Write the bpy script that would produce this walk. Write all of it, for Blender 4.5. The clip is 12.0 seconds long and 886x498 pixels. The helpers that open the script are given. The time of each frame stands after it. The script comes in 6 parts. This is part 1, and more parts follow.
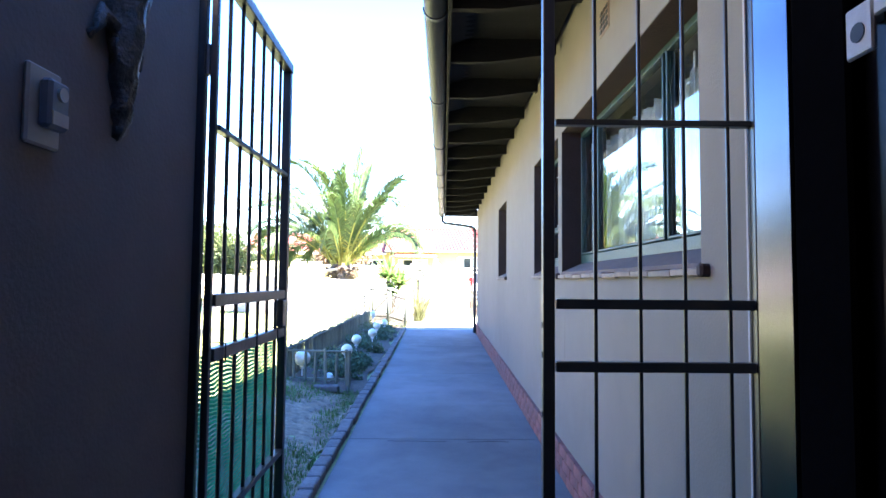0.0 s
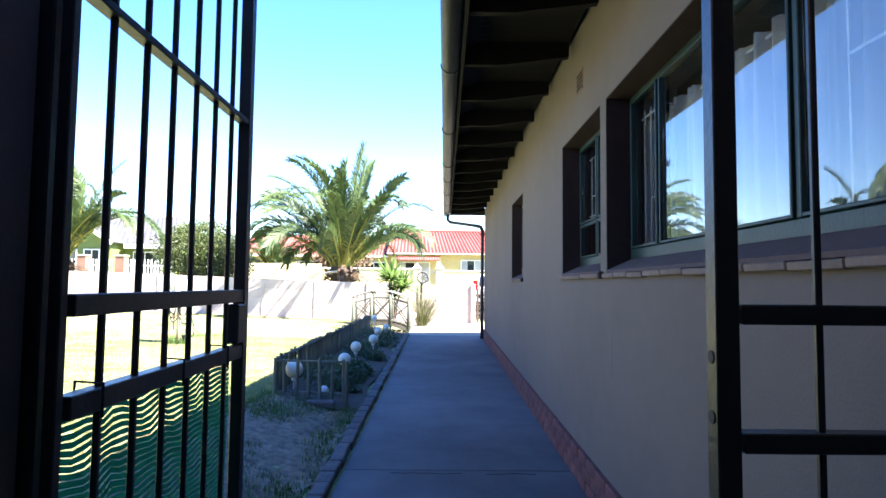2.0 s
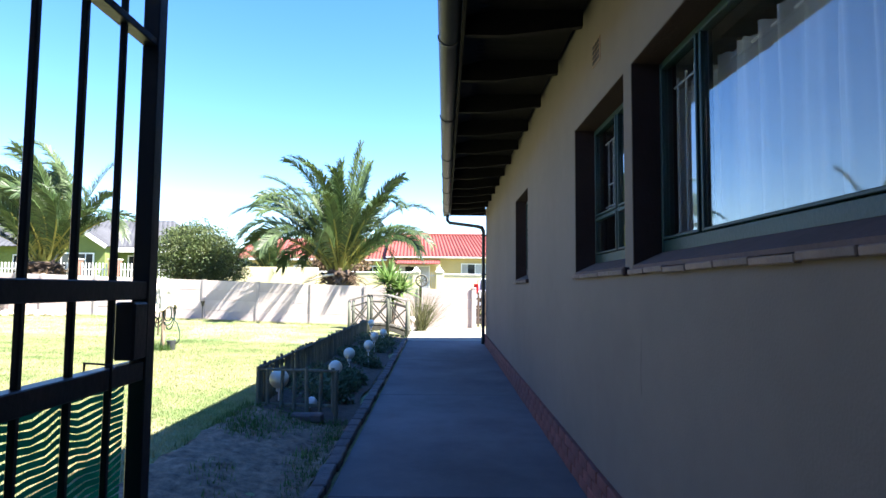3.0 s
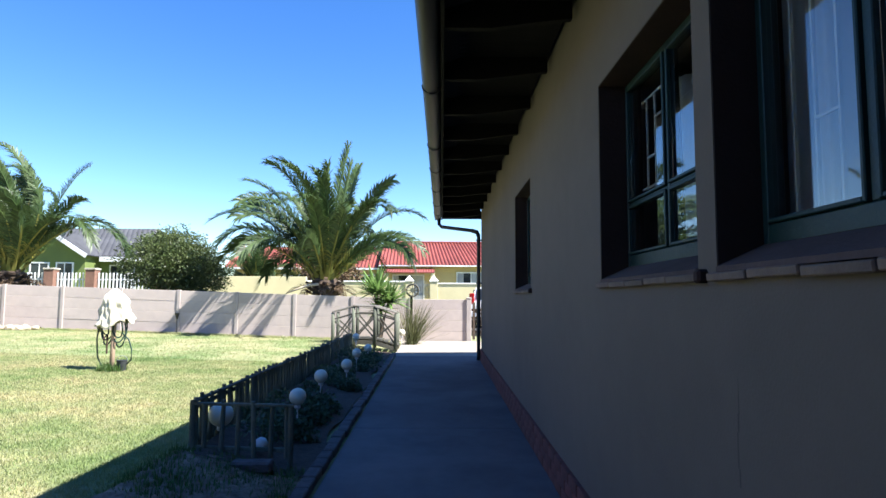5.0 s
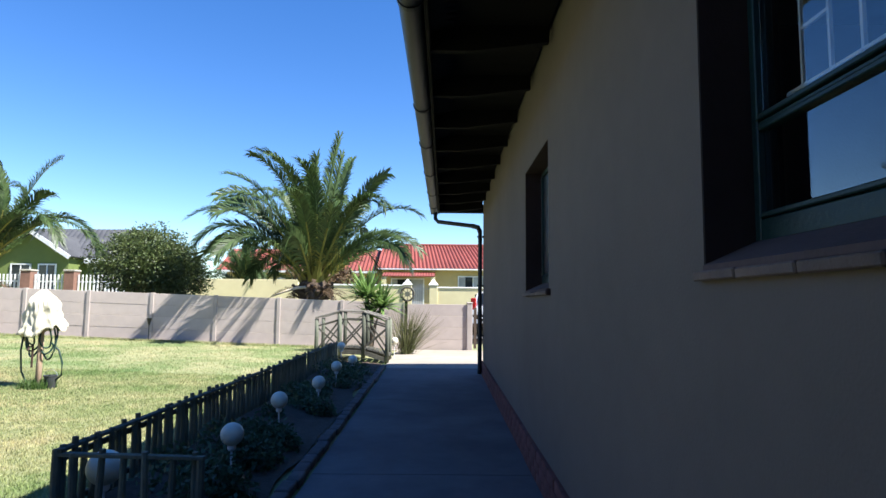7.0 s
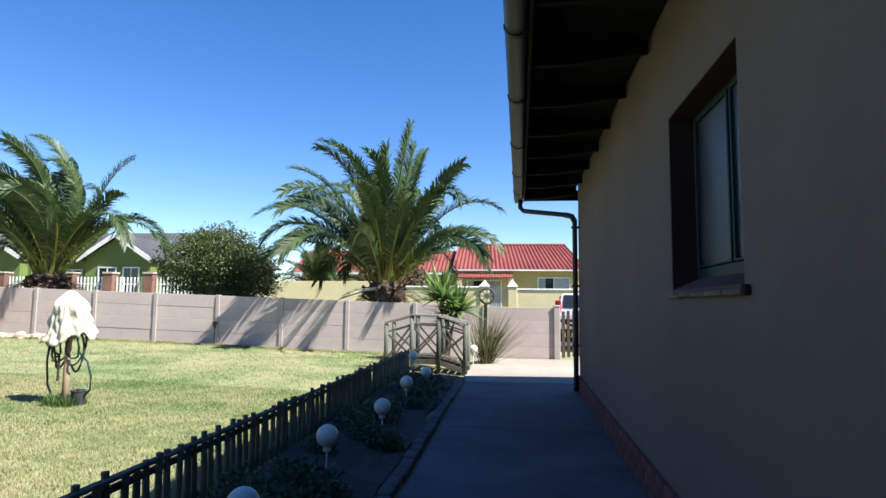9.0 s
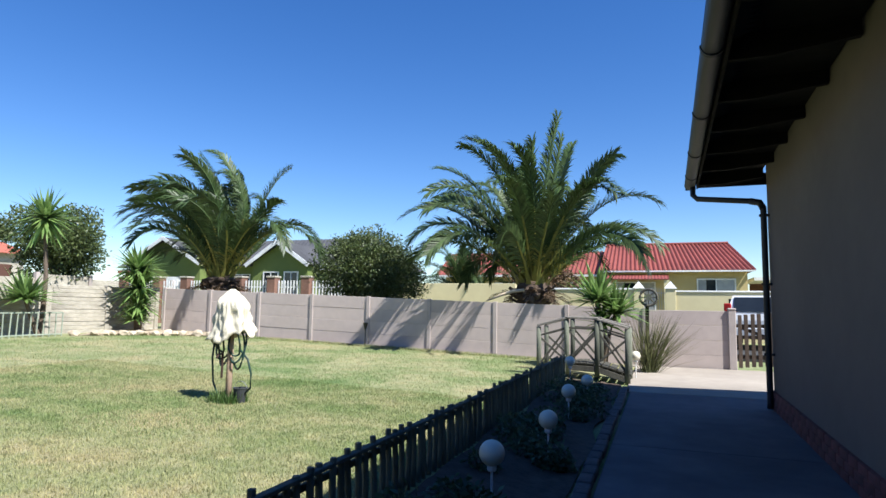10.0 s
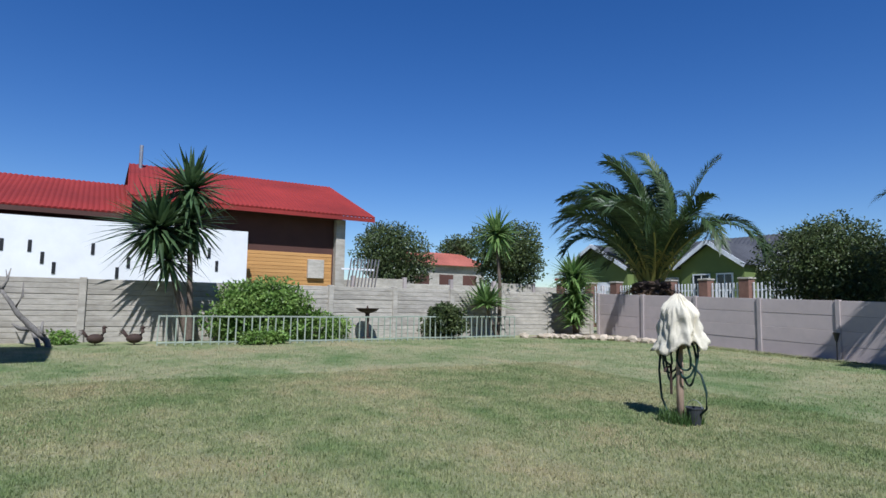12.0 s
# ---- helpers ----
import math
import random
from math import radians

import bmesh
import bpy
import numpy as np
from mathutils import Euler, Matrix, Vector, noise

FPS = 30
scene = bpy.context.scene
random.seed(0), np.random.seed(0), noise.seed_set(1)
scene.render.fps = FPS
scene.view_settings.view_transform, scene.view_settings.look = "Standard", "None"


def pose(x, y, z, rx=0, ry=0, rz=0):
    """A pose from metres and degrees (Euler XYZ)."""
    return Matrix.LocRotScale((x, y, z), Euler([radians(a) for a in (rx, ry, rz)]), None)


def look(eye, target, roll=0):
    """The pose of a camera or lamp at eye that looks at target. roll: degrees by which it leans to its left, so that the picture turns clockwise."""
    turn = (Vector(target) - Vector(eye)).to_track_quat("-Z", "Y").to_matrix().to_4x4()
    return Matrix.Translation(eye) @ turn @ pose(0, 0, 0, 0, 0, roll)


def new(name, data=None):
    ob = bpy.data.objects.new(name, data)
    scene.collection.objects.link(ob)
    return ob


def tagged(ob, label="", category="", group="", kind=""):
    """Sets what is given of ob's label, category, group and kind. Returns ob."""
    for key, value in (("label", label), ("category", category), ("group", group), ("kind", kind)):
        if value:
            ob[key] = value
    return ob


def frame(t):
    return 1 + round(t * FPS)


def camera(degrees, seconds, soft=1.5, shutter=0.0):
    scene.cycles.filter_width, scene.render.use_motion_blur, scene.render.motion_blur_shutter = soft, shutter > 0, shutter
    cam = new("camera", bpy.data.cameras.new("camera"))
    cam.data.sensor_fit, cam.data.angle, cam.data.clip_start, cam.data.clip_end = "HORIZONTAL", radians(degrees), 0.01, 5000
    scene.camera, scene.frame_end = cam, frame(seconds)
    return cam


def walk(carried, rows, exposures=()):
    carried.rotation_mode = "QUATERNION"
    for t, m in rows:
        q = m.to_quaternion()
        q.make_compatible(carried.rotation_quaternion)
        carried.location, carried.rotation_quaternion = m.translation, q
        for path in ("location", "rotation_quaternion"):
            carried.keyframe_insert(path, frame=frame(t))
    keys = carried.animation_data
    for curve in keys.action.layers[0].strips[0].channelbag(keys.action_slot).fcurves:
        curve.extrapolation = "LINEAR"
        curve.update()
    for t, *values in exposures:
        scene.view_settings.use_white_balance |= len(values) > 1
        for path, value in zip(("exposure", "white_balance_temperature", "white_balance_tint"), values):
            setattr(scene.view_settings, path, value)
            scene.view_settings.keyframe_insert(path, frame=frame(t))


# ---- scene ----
cam = camera(73.3, 12.0)
PATH = [
    (0, (0.097, -0.542, 1.348), (0.119, 1.455, 1.455), 0.0),
    (0.5, (0.088, -0.29, 1.34), (0.108, 1.707, 1.455), 0.0),
    (1, (0.098, -0.096, 1.353), (0.111, 1.901, 1.467), -0.0),
    (1.5, (0.031, 0.092, 1.35), (0.043, 2.088, 1.468), 0.1),
    (2, (0.016, 0.28, 1.324), (0.033, 2.276, 1.443), 0.1),
    (2.5, (0.032, 0.572, 1.287), (0.048, 2.568, 1.416), 0.1),
    (3, (0.038, 0.818, 1.293), (0.054, 2.813, 1.427), -0.0),
    (5, (0.157, 1.982, 1.317), (0.184, 3.975, 1.482), -0.2),
    (5.5, (0.215, 2.316, 1.308), (0.241, 4.308, 1.479), -0.1),
    (6, (0.274, 2.668, 1.311), (0.301, 4.66, 1.485), -0.2),
    (6.5, (0.29, 3.062, 1.309), (0.313, 5.054, 1.487), -0.1),
    (8.3, (0.26, 4.435, 1.305), (0.228, 6.426, 1.493), 0.1),
    (8.5, (0.211, 4.617, 1.323), (0.152, 6.607, 1.508), -0.1),
    (9, (0.118, 4.928, 1.318), (-0.114, 6.906, 1.506), 0.1),
    (9.5, (-0.068, 5.221, 1.266), (-0.527, 7.158, 1.461), 0.3),
    (10, (-0.189, 5.492, 1.272), (-0.875, 7.361, 1.467), 0.4),
    (10.5, (-0.342, 5.754, 1.266), (-1.346, 7.473, 1.461), 0.8),
    (11, (-0.574, 5.935, 1.238), (-1.905, 7.415, 1.43), 0.9),
    (11.5, (-0.744, 5.996, 1.255), (-2.292, 7.247, 1.455), 0.65),
    (12, (-0.788, 5.954, 1.29), (-2.501, 6.968, 1.477), 0.4),
]
LEAN = 0.5
EXPOSURES = [(0.0, 4.73, 6400, 15), (0.5, 4.56, 6400, 15), (1.0, 4.15, 6400, 15), (1.5, 3.76, 6450, 15), (2.0, 3.28, 6450, 15), (2.5, 2.9, 6450, 13), (3.0, 2.6, 6300, 12), (5.0, 1.78, 6100, 10), (5.5, 1.65, 6150, 9), (6.5, 1.55, 6150, 9), (8.5, 1.41, 6230, 10), (9.5, 1.2, 6130, 10), (10.5, 0.84, 5880, 11), (11.0, 0.6, 5790, 12), (12.0, 0.19, 5470, 13)]
walk(cam, [(t, look(eye, target, roll + LEAN)) for t, eye, target, roll in PATH], EXPOSURES)

# ---- world and sun ----
TO_SUN = Vector((0.75, -0.30, 1.0)).normalized()
SUN_EL = math.asin(TO_SUN.z)
SUN_AZ = math.atan2(TO_SUN.x, TO_SUN.y)
world = bpy.data.worlds.new("sky")
scene.world = world
world.use_nodes = True
wn = world.node_tree.nodes
sky = wn.new("ShaderNodeTexSky")
sky.sky_type = "NISHITA"
sky.sun_disc = False
sky.sun_elevation = SUN_EL
sky.sun_rotation = SUN_AZ
sky.altitude = 100
sky.air_density = 1.0
sky.dust_density = 0.0
sky.ozone_density = 2.2
deep = wn.new("ShaderNodeHueSaturation")
deep.inputs["Saturation"].default_value = 1.31
deep.inputs["Hue"].default_value = 0.511
world.node_tree.links.new(sky.outputs[0], deep.inputs["Color"])
world.node_tree.links.new(deep.outputs[0], wn["Background"].inputs[0])
wn["Background"].inputs[1].default_value = 0.079
sun = new("sun", bpy.data.lights.new("sun", "SUN"))
sun.data.energy = 5.0
sun.data.angle = radians(0.55)
sun.data.color = (1.0, 0.95, 0.86)
sun.matrix_world = look(TO_SUN * 30, (0, 0, 0))


# ---- materials ----
def mat(name, c1, c2=None, scale=8.0, rough=0.8, bump=0.15, metal=0.0, rand=0.0, fine=60.0, spec=0.4, stain=0.25, island=0.0, stretch=None):
    m = bpy.data.materials.new(name)
    m.use_nodes = True
    nt = m.node_tree
    n, l = nt.nodes, nt.links
    b = n["Principled BSDF"]
    b.inputs["Roughness"].default_value = rough
    b.inputs["Metallic"].default_value = metal
    b.inputs["Specular IOR Level"].default_value = spec
    c2 = c2 or tuple(v * 0.8 for v in c1)
    co = n.new("ShaderNodeTexCoord")
    src = co.outputs["Object"]
    if stretch:
        mp = n.new("ShaderNodeMapping")
        mp.inputs["Scale"].default_value = stretch
        l.new(src, mp.inputs[0])
        src = mp.outputs[0]
    oi = n.new("ShaderNodeObjectInfo")
    n1 = n.new("ShaderNodeTexNoise")
    n1.noise_dimensions = "4D"
    n1.inputs["Scale"].default_value = scale
    n1.inputs["Detail"].default_value = 6
    n1.inputs["Roughness"].default_value = 0.65
    l.new(src, n1.inputs["Vector"])
    wmul = n.new("ShaderNodeMath")
    wmul.operation = "MULTIPLY"
    wmul.inputs[1].default_value = 37.0
    l.new(oi.outputs["Random"], wmul.inputs[0])
    l.new(wmul.outputs[0], n1.inputs["W"])
    r1 = n.new("ShaderNodeValToRGB")
    r1.color_ramp.elements[0].position, r1.color_ramp.elements[1].position = 0.36, 0.66
    r1.color_ramp.elements[0].color = (*c1, 1)
    r1.color_ramp.elements[1].color = (*c2, 1)
    l.new(n1.outputs["Fac"], r1.inputs[0])
    n2 = n.new("ShaderNodeTexNoise")
    n2.inputs["Scale"].default_value = scale * 0.13
    n2.inputs["Detail"].default_value = 4
    l.new(src, n2.inputs["Vector"])
    mr = n.new("ShaderNodeMapRange")
    mr.inputs["From Min"].default_value, mr.inputs["From Max"].default_value = 0.35, 0.7
    mr.inputs["To Min"].default_value, mr.inputs["To Max"].default_value = 1.0 + stain * 0.4, 1.0 - stain
    l.new(n2.outputs["Fac"], mr.inputs["Value"])
    hs = n.new("ShaderNodeHueSaturation")
    l.new(r1.outputs[0], hs.inputs["Color"])
    val = mr.outputs[0]
    if rand or island:
        geo = n.new("ShaderNodeNewGeometry")
        mr2 = n.new("ShaderNodeMapRange")
        a = rand or island
        mr2.inputs["To Min"].default_value, mr2.inputs["To Max"].default_value = 1 - a, 1 + a
        l.new(oi.outputs["Random"] if rand else geo.outputs["Random Per Island"], mr2.inputs["Value"])
        mm = n.new("ShaderNodeMath")
        mm.operation = "MULTIPLY"
        l.new(val, mm.inputs[0])
        l.new(mr2.outputs[0], mm.inputs[1])
        val = mm.outputs[0]
    l.new(val, hs.inputs["Value"])
    l.new(hs.outputs[0], b.inputs["Base Color"])
    if bump:
        n3 = n.new("ShaderNodeTexNoise")
        n3.inputs["Scale"].default_value = fine
        n3.inputs["Detail"].default_value = 5
        l.new(src, n3.inputs["Vector"])
        bp = n.new("ShaderNodeBump")
        bp.inputs["Strength"].default_value = bump
        bp.inputs["Distance"].default_value = 0.02
        l.new(n3.outputs["Fac"], bp.inputs["Height"])
        l.new(bp.outputs[0], b.inputs["Normal"])
    return m


def leafmat(name, c1, c2, trans=0.3, rough=0.5, island=0.35):
    m = mat(name, c1, c2, scale=3.0, rough=rough, bump=0.0, island=island, stain=0.15)
    nt = m.node_tree
    n, l = nt.nodes, nt.links
    b, out = n["Principled BSDF"], n["Material Output"]
    tr = n.new("ShaderNodeBsdfTranslucent")
    hue = [k for k in n if k.bl_idname == "ShaderNodeHueSaturation"][0]
    l.new(hue.outputs[0], tr.inputs["Color"])
    mx = n.new("ShaderNodeMixShader")
    mx.inputs[0].default_value = trans
    l.new(b.outputs[0], mx.inputs[1])
    l.new(tr.outputs[0], mx.inputs[2])
    l.new(mx.outputs[0], out.inputs["Surface"])
    return m


def glassmat(name, rough=0.0, tint=(0.93, 0.97, 0.96)):
    m = bpy.data.materials.new(name)
    m.use_nodes = True
    b = m.node_tree.nodes["Principled BSDF"]
    b.inputs["Base Color"].default_value = (*tint, 1)
    b.inputs["Transmission Weight"].default_value = 1.0
    b.inputs["Roughness"].default_value = rough
    b.inputs["IOR"].default_value = 1.6
    return m


M = {}
# Albedo far below cream paint: part of the wall's shade is in this colour.
M["plaster"] = mat("shade_dimmed_cream_plaster", (0.158, 0.132, 0.106), (0.145, 0.122, 0.098), 5, 0.9, 0.10, fine=90, stain=0.12)
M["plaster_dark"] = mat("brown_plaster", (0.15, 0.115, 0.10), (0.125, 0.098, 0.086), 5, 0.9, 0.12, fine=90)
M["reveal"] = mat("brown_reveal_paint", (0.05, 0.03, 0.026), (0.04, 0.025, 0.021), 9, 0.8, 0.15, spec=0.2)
M["ceiling"] = mat("ceiling_board", (0.55, 0.52, 0.47), None, 6, 0.85, 0.05)
M["black_wood"] = mat("black_stained_timber", (0.011, 0.010, 0.010), (0.017, 0.015, 0.014), 14, 0.85, 0.3, spec=0.12, stretch=(1, 6, 6))
M["polished"] = mat("varnished_edge_trim", (0.13, 0.13, 0.155), None, 3, 0.2, 0.0, metal=1.0)
M["matt_black"] = mat("matt_black_door_paint", (0.006, 0.006, 0.007), None, 20, 0.95, 0.05, spec=0.0)
M["door_glass"] = mat("dark_tinted_door_glass", (0.01, 0.011, 0.016), None, 6, 0.22, 0.0, spec=0.3)
M["black_paint"] = mat("black_enamel", (0.012, 0.012, 0.014), (0.02, 0.019, 0.019), 20, 0.38, 0.08, spec=0.5)
M["gutter"] = mat("dark_grey_gutter_paint", (0.019, 0.021, 0.024), (0.014, 0.016, 0.018), 7, 0.5, 0.06)
M["roof_sheet"] = mat("roof_sheet", (0.016, 0.016, 0.017), None, 6, 0.6, 0.1)
M["green_frame"] = mat("dark_green_window_paint", (0.011, 0.040, 0.037), (0.009, 0.032, 0.030), 15, 0.45, 0.12)
M["glass"] = glassmat("window_glass")
M["frosted"] = glassmat("frosted_glass", 0.35, (0.75, 0.8, 0.8))
M["curtain"] = leafmat("white_net_curtain", (0.74, 0.74, 0.74), (0.64, 0.65, 0.66), 0.25, 0.9, 0.02)
M["white_paint"] = mat("white_metal_paint", (0.78, 0.78, 0.76), (0.68, 0.68, 0.66), 12, 0.5, 0.08)
# Path concrete is darkened beyond its own grey to stand for house shade.
M["concrete_path"] = mat("shade_dimmed_path_concrete", (0.168, 0.149, 0.147), (0.114, 0.101, 0.102), 2.2, 0.88, 0.3, fine=120, stain=0.42)
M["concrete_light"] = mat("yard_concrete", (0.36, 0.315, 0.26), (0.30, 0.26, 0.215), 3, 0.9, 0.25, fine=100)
M["kerb"] = mat("kerb_brick_grey", (0.15, 0.122, 0.115), (0.085, 0.072, 0.069), 12, 0.92, 0.5, rand=0.12)
M["brick_red"] = mat("red_plinth_brick", (0.20, 0.066, 0.052), (0.14, 0.058, 0.05), 14, 0.9, 0.4, rand=0.14, stain=0.4)
M["sill_paint"] = mat("mauve_brown_sill_paint", (0.105, 0.072, 0.066), (0.078, 0.055, 0.05), 9, 0.85, 0.2)
M["mortar"] = mat("mortar", (0.30, 0.26, 0.22), None, 20, 0.95, 0.4)
M["tile_sill"] = mat("terracotta_sill_tile", (0.20, 0.145, 0.105), (0.14, 0.10, 0.08), 10, 0.75, 0.25, rand=0.25)
M["precast_mauve"] = mat("mauve_grey_precast", (0.475, 0.40, 0.36), (0.43, 0.362, 0.328), 4, 0.9, 0.3, fine=80, rand=0.05, stain=0.15)
M["precast_post"] = mat("mauve_post", (0.40, 0.345, 0.315), (0.36, 0.31, 0.285), 5, 0.9, 0.3, rand=0.05)
M["precast_grey"] = mat("weathered_grey_precast", (0.50, 0.455, 0.375), (0.36, 0.325, 0.26), 5, 0.92, 0.5, fine=70, rand=0.08, stain=0.3, stretch=(1, 1, 2.5))
M["grey_wood"] = mat("weathered_grey_timber", (0.10, 0.094, 0.074), (0.062, 0.058, 0.046), 9, 0.85, 0.4, rand=0.2, stretch=(4, 4, 1))
M["fence_wood"] = mat("green_grey_fence_timber", (0.16, 0.17, 0.125), (0.10, 0.108, 0.08), 9, 0.85, 0.4, rand=0.25, stretch=(4, 4, 1))
M["gate_wood"] = mat("brown_gate_timber", (0.085, 0.06, 0.042), (0.055, 0.04, 0.03), 9, 0.85, 0.4, rand=0.25, stretch=(4, 4, 1))
M["crack"] = mat("plaster_crack", (0.12, 0.10, 0.082), None, 20, 0.95, 0.0)
M["pole_wood"] = mat("pale_gum_pole", (0.52, 0.38, 0.27), (0.42, 0.29, 0.20), 9, 0.8, 0.3, stretch=(4, 4, 1))
M["green_white"] = mat("pale_green_metal_fence", (0.34, 0.38, 0.29), (0.27, 0.31, 0.24), 12, 0.6, 0.1, rand=0.1)
M["globe"] = mat("cream_globe_plastic", (0.74, 0.70, 0.57), (0.66, 0.62, 0.50), 9, 0.35, 0.03)
M["cloth"] = mat("cream_towel", (0.79, 0.73, 0.56), (0.70, 0.64, 0.49), 10, 0.95, 0.4, fine=150)
M["hose"] = mat("dark_green_hose", (0.02, 0.055, 0.04), (0.015, 0.035, 0.03), 12, 0.45, 0.05)
M["bucket"] = mat("dark_grey_bucket", (0.05, 0.055, 0.06), None, 10, 0.5, 0.05)
M["net"] = leafmat("green_shade_net", (0.01, 0.25, 0.16), (0.008, 0.19, 0.12), 0.35, 0.6, 0.1)
M["soil"] = mat("dark_bed_soil", (0.115, 0.08, 0.058), (0.06, 0.043, 0.032), 12, 0.95, 0.6, fine=40)
M["rock"] = mat("pale_cream_rock", (0.58, 0.48, 0.35), (0.44, 0.36, 0.26), 6, 0.9, 0.5, rand=0.12)
M["trunk"] = mat("palm_trunk", (0.11, 0.075, 0.05), (0.055, 0.038, 0.027), 12, 0.95, 0.8, fine=25)
M["bark"] = mat("grey_bark", (0.18, 0.135, 0.10), (0.10, 0.075, 0.055), 10, 0.95, 0.7, fine=30)
M["frond"] = leafmat("palm_frond_green", (0.038, 0.072, 0.022), (0.08, 0.115, 0.034), 0.22, 0.46, 0.45)
M["frond_yellow"] = leafmat("palm_frond_base", (0.30, 0.26, 0.06), (0.18, 0.20, 0.045), 0.2, 0.5, 0.2)
M["frond_dead"] = leafmat("dead_frond", (0.17, 0.11, 0.06), (0.11, 0.07, 0.04), 0.15, 0.8, 0.3)
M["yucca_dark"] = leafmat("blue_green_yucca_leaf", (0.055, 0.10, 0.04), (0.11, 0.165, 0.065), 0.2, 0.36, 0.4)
M["yucca"] = leafmat("yucca_leaf", (0.12, 0.21, 0.055), (0.23, 0.33, 0.10), 0.35, 0.36, 0.45)
M["leaf_dark"] = leafmat("dark_tree_leaf", (0.06, 0.09, 0.028), (0.125, 0.15, 0.055), 0.3, 0.42, 0.5)
M["leaf_mid"] = leafmat("mid_green_leaf", (0.15, 0.27, 0.05), (0.27, 0.37, 0.095), 0.4, 0.5, 0.45)
M["leaf_bed"] = leafmat("bed_plant_leaf", (0.05, 0.09, 0.04), (0.10, 0.14, 0.07), 0.25, 0.5, 0.45)
M["yellow_wall"] = mat("yellow_house_plaster", (0.52, 0.41, 0.19), (0.47, 0.37, 0.17), 2, 0.9, 0.15, stain=0.1)
M["pale_yellow"] = mat("pale_yellow_plaster", (0.60, 0.53, 0.31), (0.55, 0.48, 0.28), 2, 0.9, 0.15, stain=0.1)
M["roof_red"] = mat("red_roof_sheet", (0.24, 0.060, 0.045), (0.20, 0.050, 0.038), 3, 0.55, 0.1, rand=0.05)
M["roof_crimson"] = mat("crimson_roof_sheet", (0.27, 0.026, 0.018), (0.23, 0.022, 0.016), 3, 0.75, 0.1, rand=0.05)
M["roof_pink"] = mat("faded_red_roof", (0.42, 0.13, 0.085), (0.36, 0.11, 0.07), 3, 0.7, 0.1)
M["roof_grey"] = mat("dark_grey_roof_tile", (0.075, 0.075, 0.08), (0.055, 0.055, 0.06), 5, 0.8, 0.3, rand=0.1)
M["green_wall"] = mat("olive_green_plaster", (0.155, 0.20, 0.055), (0.135, 0.175, 0.05), 2, 0.9, 0.15, stain=0.1)
M["brown_wall"] = mat("dark_brown_wall", (0.10, 0.045, 0.032), (0.085, 0.038, 0.027), 2, 0.85, 0.15)
M["orange_board"] = mat("orange_timber_board", (0.55, 0.30, 0.095), (0.45, 0.235, 0.07), 4, 0.65, 0.2, rand=0.12, stretch=(1, 0.3, 6))
M["white_wall"] = mat("white_wall_plaster", (0.80, 0.79, 0.76), (0.72, 0.71, 0.68), 1.5, 0.9, 0.15, stain=0.08)
M["dark_void"] = mat("dark_opening", (0.015, 0.015, 0.016), None, 6, 0.6, 0.0)
M["dark_glass"] = mat("dark_far_glass", (0.02, 0.025, 0.03), None, 6, 0.08, 0.0, spec=0.6)
M["brick_far"] = mat("red_brown_pillar_brick", (0.22, 0.12, 0.085), (0.17, 0.09, 0.065), 9, 0.9, 0.3, rand=0.15)
# Grey stands for the dimness behind glass; the net itself would be white.
M["dimmed_far_net"] = mat("net_greyed_as_if_behind_glass", (0.34, 0.35, 0.36), (0.27, 0.28, 0.29), 6, 0.6, 0.0)
M["rust"] = mat("rusted_iron", (0.06, 0.035, 0.024), (0.04, 0.024, 0.018), 14, 0.8, 0.4)
M["car_white"] = mat("white_car_paint", (0.75, 0.76, 0.78), (0.70, 0.71, 0.73), 2, 0.25, 0.0, spec=0.6)
M["car_red"] = mat("red_lamp_plastic", (0.45, 0.02, 0.02), None, 5, 0.25, 0.0)
M["rubber"] = mat("black_rubber", (0.02, 0.02, 0.02), None, 10, 0.8, 0.1)
M["steel"] = mat("galvanised_steel", (0.42, 0.43, 0.44), (0.34, 0.35, 0.36), 10, 0.45, 0.08, metal=0.7)
M["ornament"] = mat("dark_bronze_ornament", (0.035, 0.032, 0.034), (0.10, 0.095, 0.09), 45, 0.4, 0.4, fine=120)
M["bell_white"] = mat("ivory_plastic", (0.40, 0.34, 0.29), None, 12, 0.45, 0.03)
M["bell_grey"] = mat("grey_plastic", (0.16, 0.17, 0.20), None, 12, 0.4, 0.03)
M["sign_board"] = mat("cream_sign_board", (0.72, 0.69, 0.60), (0.64, 0.61, 0.53), 9, 0.7, 0.1)
M["ink"] = mat("dark_blue_ink", (0.02, 0.02, 0.05), None, 9, 0.7, 0.0)
M["asphalt"] = mat("road_asphalt", (0.055, 0.054, 0.052), (0.045, 0.044, 0.043), 8, 0.9, 0.4)


